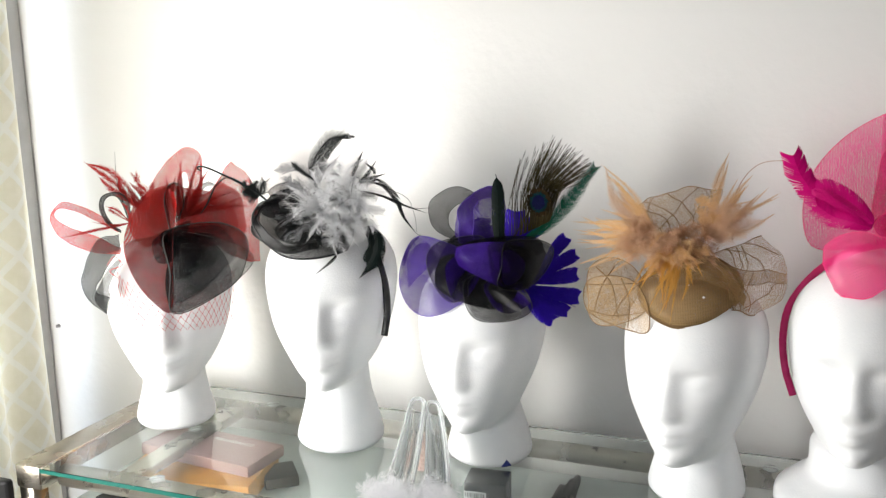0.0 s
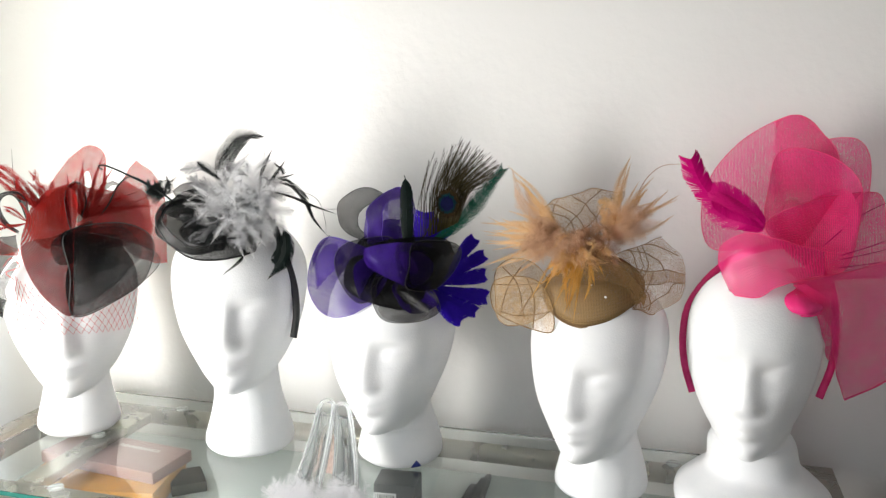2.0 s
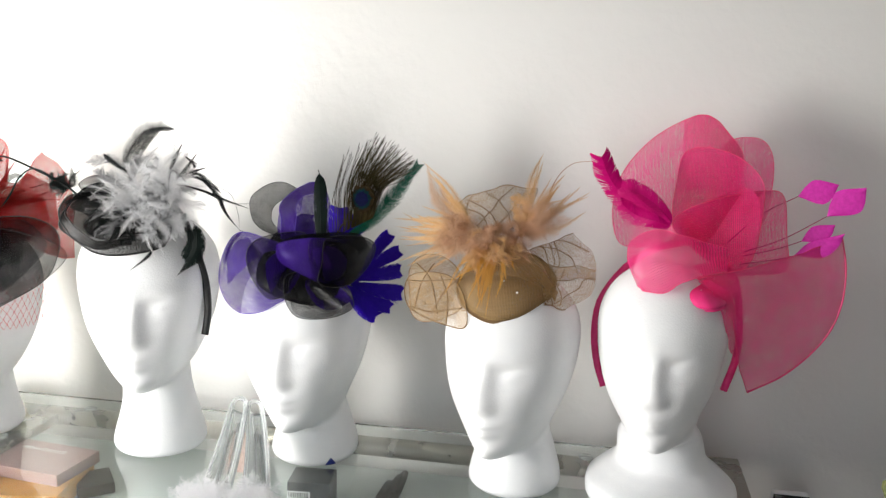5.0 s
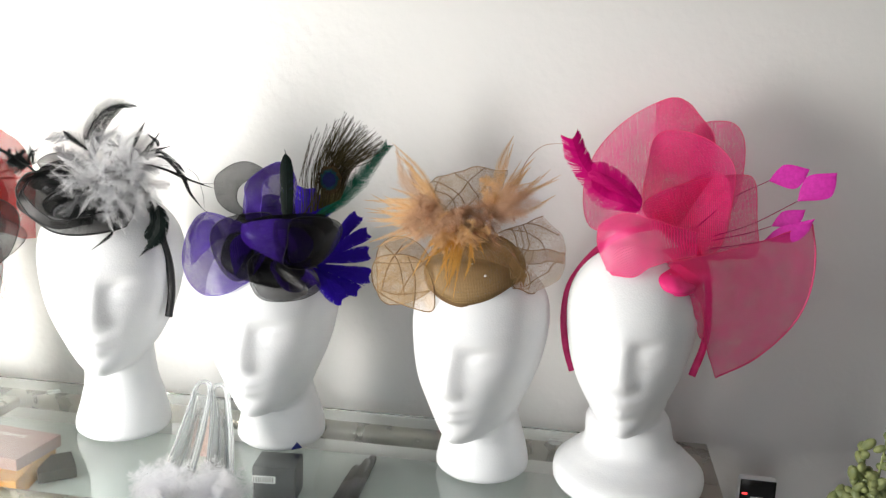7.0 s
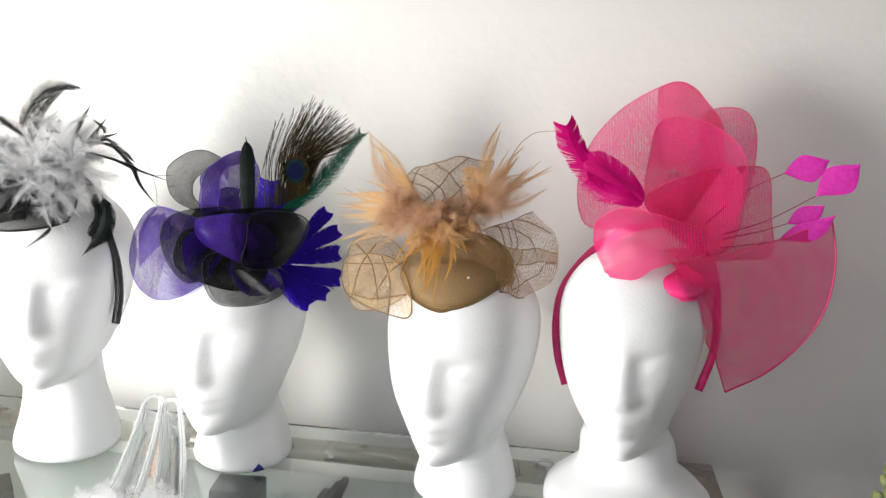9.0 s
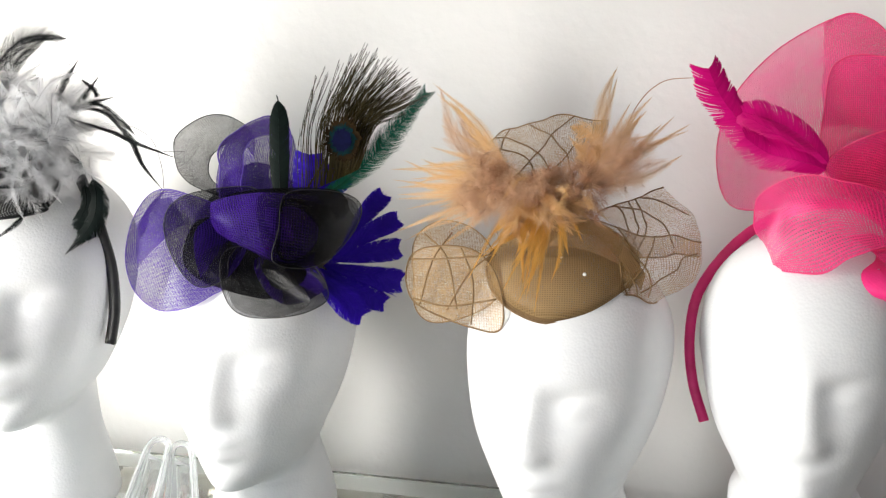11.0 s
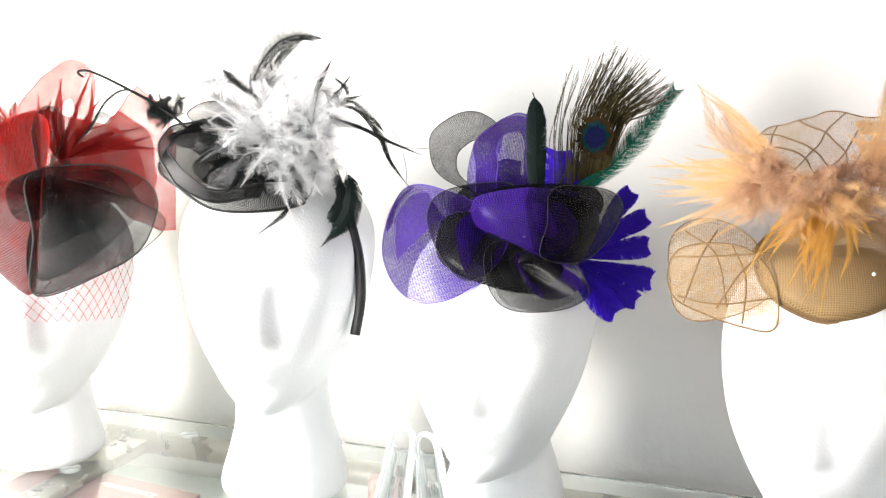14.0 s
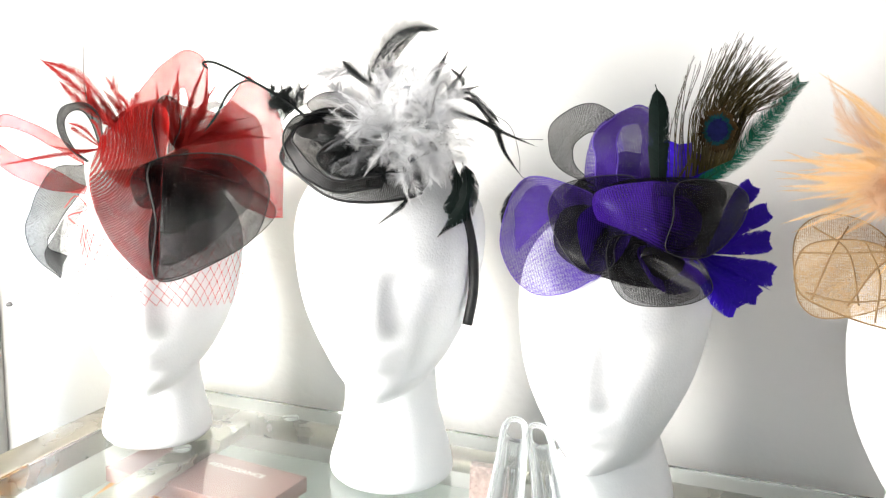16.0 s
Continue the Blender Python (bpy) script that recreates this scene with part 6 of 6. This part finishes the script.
for k, (a, c) in enumerate((((0.098, 0.870), (0.099, 0.973)), ((0.105, 0.866), (0.104, 0.985)), ((0.111, 0.872), (0.107, 1.005)), ((0.092, 0.872), (0.093, 0.972)))):
    b = bmesh.new()
    a3, c3 = Vector((*a, ZS + 0.0065)), Vector((*c, ZS + 0.0065))
    d = (c3 - a3).normalized()
    tube(b, [-(c3 - a3) / 2, (c3 - a3) * 0.05], 0.0055, 14)
    tube(b, [(c3 - a3) * 0.06, (c3 - a3) * 0.44, (c3 - a3) * 0.5], 0.006, 14, 0.75)
    ob = part("mascara_tube", b, M_DARK)
    ob.location = (a3 + c3) / 2 + Vector((0, 0, 0.004 * (k == 1)))
    tagged(ob, "slim black mascara tube on the glass shelf", "mascara", "mascara tubes")

b = bmesh.new()
skin(b, [[Vector((0.0553 * 0.965 * math.cos(a), 0.0553 * 0.965 * math.sin(a), 0.002 + 0.009 * q * max(0.0, 1 - 1.3 * abs(k - 4) / 6))) for k, a in enumerate(-1.0 + 0.03 * i for i in range(9))] for q in (0, 0.5, 1)])
chip = part("blue_sticker", b, material("blue_ink", (0.012, 0.025, 0.2), 0.5))
chip.location = (0.006, 0.933, ZG)
chip.modifiers.new("thick", "SOLIDIFY").thickness = 0.0008
tagged(chip, "small dark blue scrap stuck to a foam foot", "sticker")
# ---- clear slippers ----


def slipper(foot, top, lean, seed):
    """A clear plastic slipper stood on its toe: a rounded trough with a thick rim, and a white feather puff at the toe."""
    f, t = Vector(foot), Vector(top)
    ob = thing("slipper", f, "clear plastic slipper with a white feather puff", "slipper", "pair of clear slippers")
    ax = t - f
    ln = ax.length
    ax.normalize()
    side = Vector((1, 0.1 * lean, 0)).normalized()
    back = ax.cross(side).normalized()
    if back.y < 0:
        back = -back
    rows, rim_l, rim_r = [], [], []
    for i in range(26):
        s = i / 25
        w = 0.0155 * (1 - 0.42 * s)
        dp = 0.026 * (1 - 0.3 * s)
        row = []
        for k in range(17):
            a = math.pi * k / 16
            row.append(ax * ln * s + side * (-math.cos(a) * w) + back * (math.sin(a) * dp * (0.6 + 0.4 * math.sin(3 * s))) + Vector((0, 0.01 * math.sin(2.6 * s), 0)))
        rows.append(row)
        rim_l.append(row[0])
        rim_r.append(row[-1])
    b = bmesh.new()
    skin(b, rows)
    sh = part("shell", b, M_CLEAR, ob, "clear moulded shell")
    so = sh.modifiers.new("thick", "SOLIDIFY")
    so.thickness = 0.0022
    b = bmesh.new()
    arch = [rows[-1][0].lerp(rows[-1][-1], 0.5 - 0.5 * math.cos(math.pi * q)) + ax * 0.011 * math.sin(math.pi * q) for q in (0.2, 0.4, 0.6, 0.8)]
    tube(b, spline(rim_l[::4] + arch + rim_r[24::-4], 70), 0.0027, 8)
    part("rim", b, M_CLEAR, ob, "thick clear rim")
    b = bmesh.new()
    for k in range(3):
        tube(b, spline([rows[j][5 + 3 * k] for j in (2, 8, 14, 20)], 14), 0.0016, 6)
    part("ridge", b, M_CLEAR, ob)
    rnd = random.Random(seed)
    for k in range(44):
        a, e = rnd.uniform(0, 6.28), rnd.uniform(-0.1, 1.3)
        d = Vector((math.cos(a) * math.cos(e), math.sin(a) * math.cos(e), math.sin(e)))
        c0 = Vector((0, -0.008, 0.008)) * 100
        feather("puff_feather", [c0, c0 + d * 1.5, c0 + d * rnd.uniform(2.6, 4.8)], P_PUFF, ob, width=1.7, barbs=50, fluff=0.8, seed=seed * 50 + k)
    return ob


sl = (-0.066, 1.023)
sr = (-0.045, 1.021)
fl = (-0.048, 0.738)
fr = (0.001, 0.750)
slipper((*fl, ZG + 0.004), (sl[0], 0.86, sl[1]), 0.3, 3)
slipper((*fr, ZG + 0.004), (sr[0], 0.86, sr[1]), -0.3, 4)

# ---- beside the case ----
M_COUNTER = noisy(material("counter_laminate", (0.3, 0.29, 0.29), 0.4), 6, (0.27, 0.26, 0.26), (0.34, 0.33, 0.33))
counter = thing("side_counter", (1.0, 0.9, 0), "low grey counter standing beside the display case", "counter")
part("top", boxes((-0.42, 0.5, -0.28, 0.19, 0.80, 0.83), bevel=0.003), M_COUNTER, counter)
part("body", boxes((-0.40, 0.48, -0.26, 0.18, 0.0, 0.80), bevel=0.003), M_COUNTER, counter)
dl, dr = (0.567, 0.932), (0.611, 0.933)
dev = thing("card_reader", ((dl[0] + dr[0]) / 2, 0.97, 0.83), "small black card reader with a white rim", "card reader")
hw, hh = (dr[0] - dl[0]) / 2, dl[1] - 0.83
part("body", boxes((-hw, hw, 0.002, 0.014, 0.0, hh), bevel=0.004), M_WHITE_TAG, dev, "white plastic rim")
part("screen", boxes((-hw + 0.0015, hw - 0.0015, -0.0008, 0.0015, 0.002, hh - 0.0015), bevel=0.0006), material("black_screen", (0.006, 0.006, 0.008), 0.12), dev, "glossy black screen")
red = material("red_light", (0.8, 0.02, 0.02), 0.4)
red.node_tree.nodes["Principled BSDF"].inputs["Emission Color"].default_value = (1, 0.05, 0.05, 1)
red.node_tree.nodes["Principled BSDF"].inputs["Emission Strength"].default_value = 2.0
part("indicator_light", boxes((-hw + 0.004, -hw + 0.010, -0.0013, -0.0009, hh - 0.020, hh - 0.0175)), red, dev, "small red glowing light", smooth=False)
part("print_bar", boxes((-0.008, 0.012, -0.0013, -0.0009, hh - 0.026, hh - 0.0225)), M_WHITE_TAG, dev, "line of white print", smooth=False)

M_LEAF = noisy(material("succulent_leaf", (0.16, 0.2, 0.06), 0.5), 60, (0.11, 0.15, 0.065), (0.36, 0.38, 0.14))
M_POT = noisy(material("pot_glaze", (0.7, 0.7, 0.68), 0.3), 10, (0.66, 0.66, 0.64), (0.74, 0.74, 0.72))


def succulent(at, tips):
    """Trailing succulent: stems set with plump bead-like leaves, in a white pot."""
    ob = thing("succulent_plant", at, "green succulent with plump bead leaves in a pot", "plant")
    b = bmesh.new()
    rows = [[Vector((r * math.cos(a), r * math.sin(a), z)) for a in (2 * math.pi * k / 28 for k in range(28))] for r, z in ((0.03, 0), (0.036, 0.01), (0.043, 0.045), (0.045, 0.05), (0.041, 0.05), (0.038, 0.04))]
    vs = skin(b, rows, closed=True)
    b.faces.new(vs[0][::-1])
    b.faces.new(vs[-1])
    part("pot", b, M_POT, ob, "white glazed pot")
    rnd = random.Random(12)
    leaf = bpy.data.meshes.new("leaf")
    lb = bmesh.new()
    bmesh.ops.create_uvsphere(lb, u_segments=8, v_segments=6, radius=1)
    for v in lb.verts:
        v.co = Vector((v.co.x * 0.0052, v.co.y * 0.0052, v.co.z * 0.0095 + 0.008)) * (1 - 0.12 * v.co.z)
    lb.to_mesh(leaf)
    lb.free()
    leaf.materials.append(M_LEAF)
    leaf.shade_smooth()
    for tip in tips:
        line = spline([Vector((0, 0, 0.045)), Vector(tip) * 0.45 + Vector((0, 0, 0.03)), Vector(tip)], 18)
        b = bmesh.new()
        tube(b, line, 0.0022, 6, 0.6)
        stem = part("stem", b, M_LEAF, ob)
        for i in range(2, 18):
            for k in range(2 if i % 2 else 1):
                d = Vector((rnd.gauss(0, 1), rnd.gauss(0, 1), rnd.gauss(0.3, 0.7))).normalized()
                lf = new("leaf", leaf)
                lf.parent = stem
                s = rnd.uniform(0.75, 1.2)
                lf.matrix_basis = Matrix.LocRotScale(line[i], d.to_track_quat("Z", "Y"), (s, s, s))
    return ob


plant_at = Vector((0.68, 0.88, 0.83))
tips = [Vector((q[0], 0.88 + 0.02 * math.sin(3 * k), q[1])) - plant_at for k, q in enumerate(((0.692, 1.046), (0.664, 0.985), (0.700, 1.000), (0.672, 1.018), (0.684, 0.99), (0.652, 0.962)))]
succulent(plant_at, tips)
slab("black_case", [(-0.78, 0.58), (-0.545, 0.69), (-0.545, 0.70), (-0.78, 0.70)], 0.0, 0.931, M_DARK, "tall black case standing beside the display case", "case", bevel=0.004)
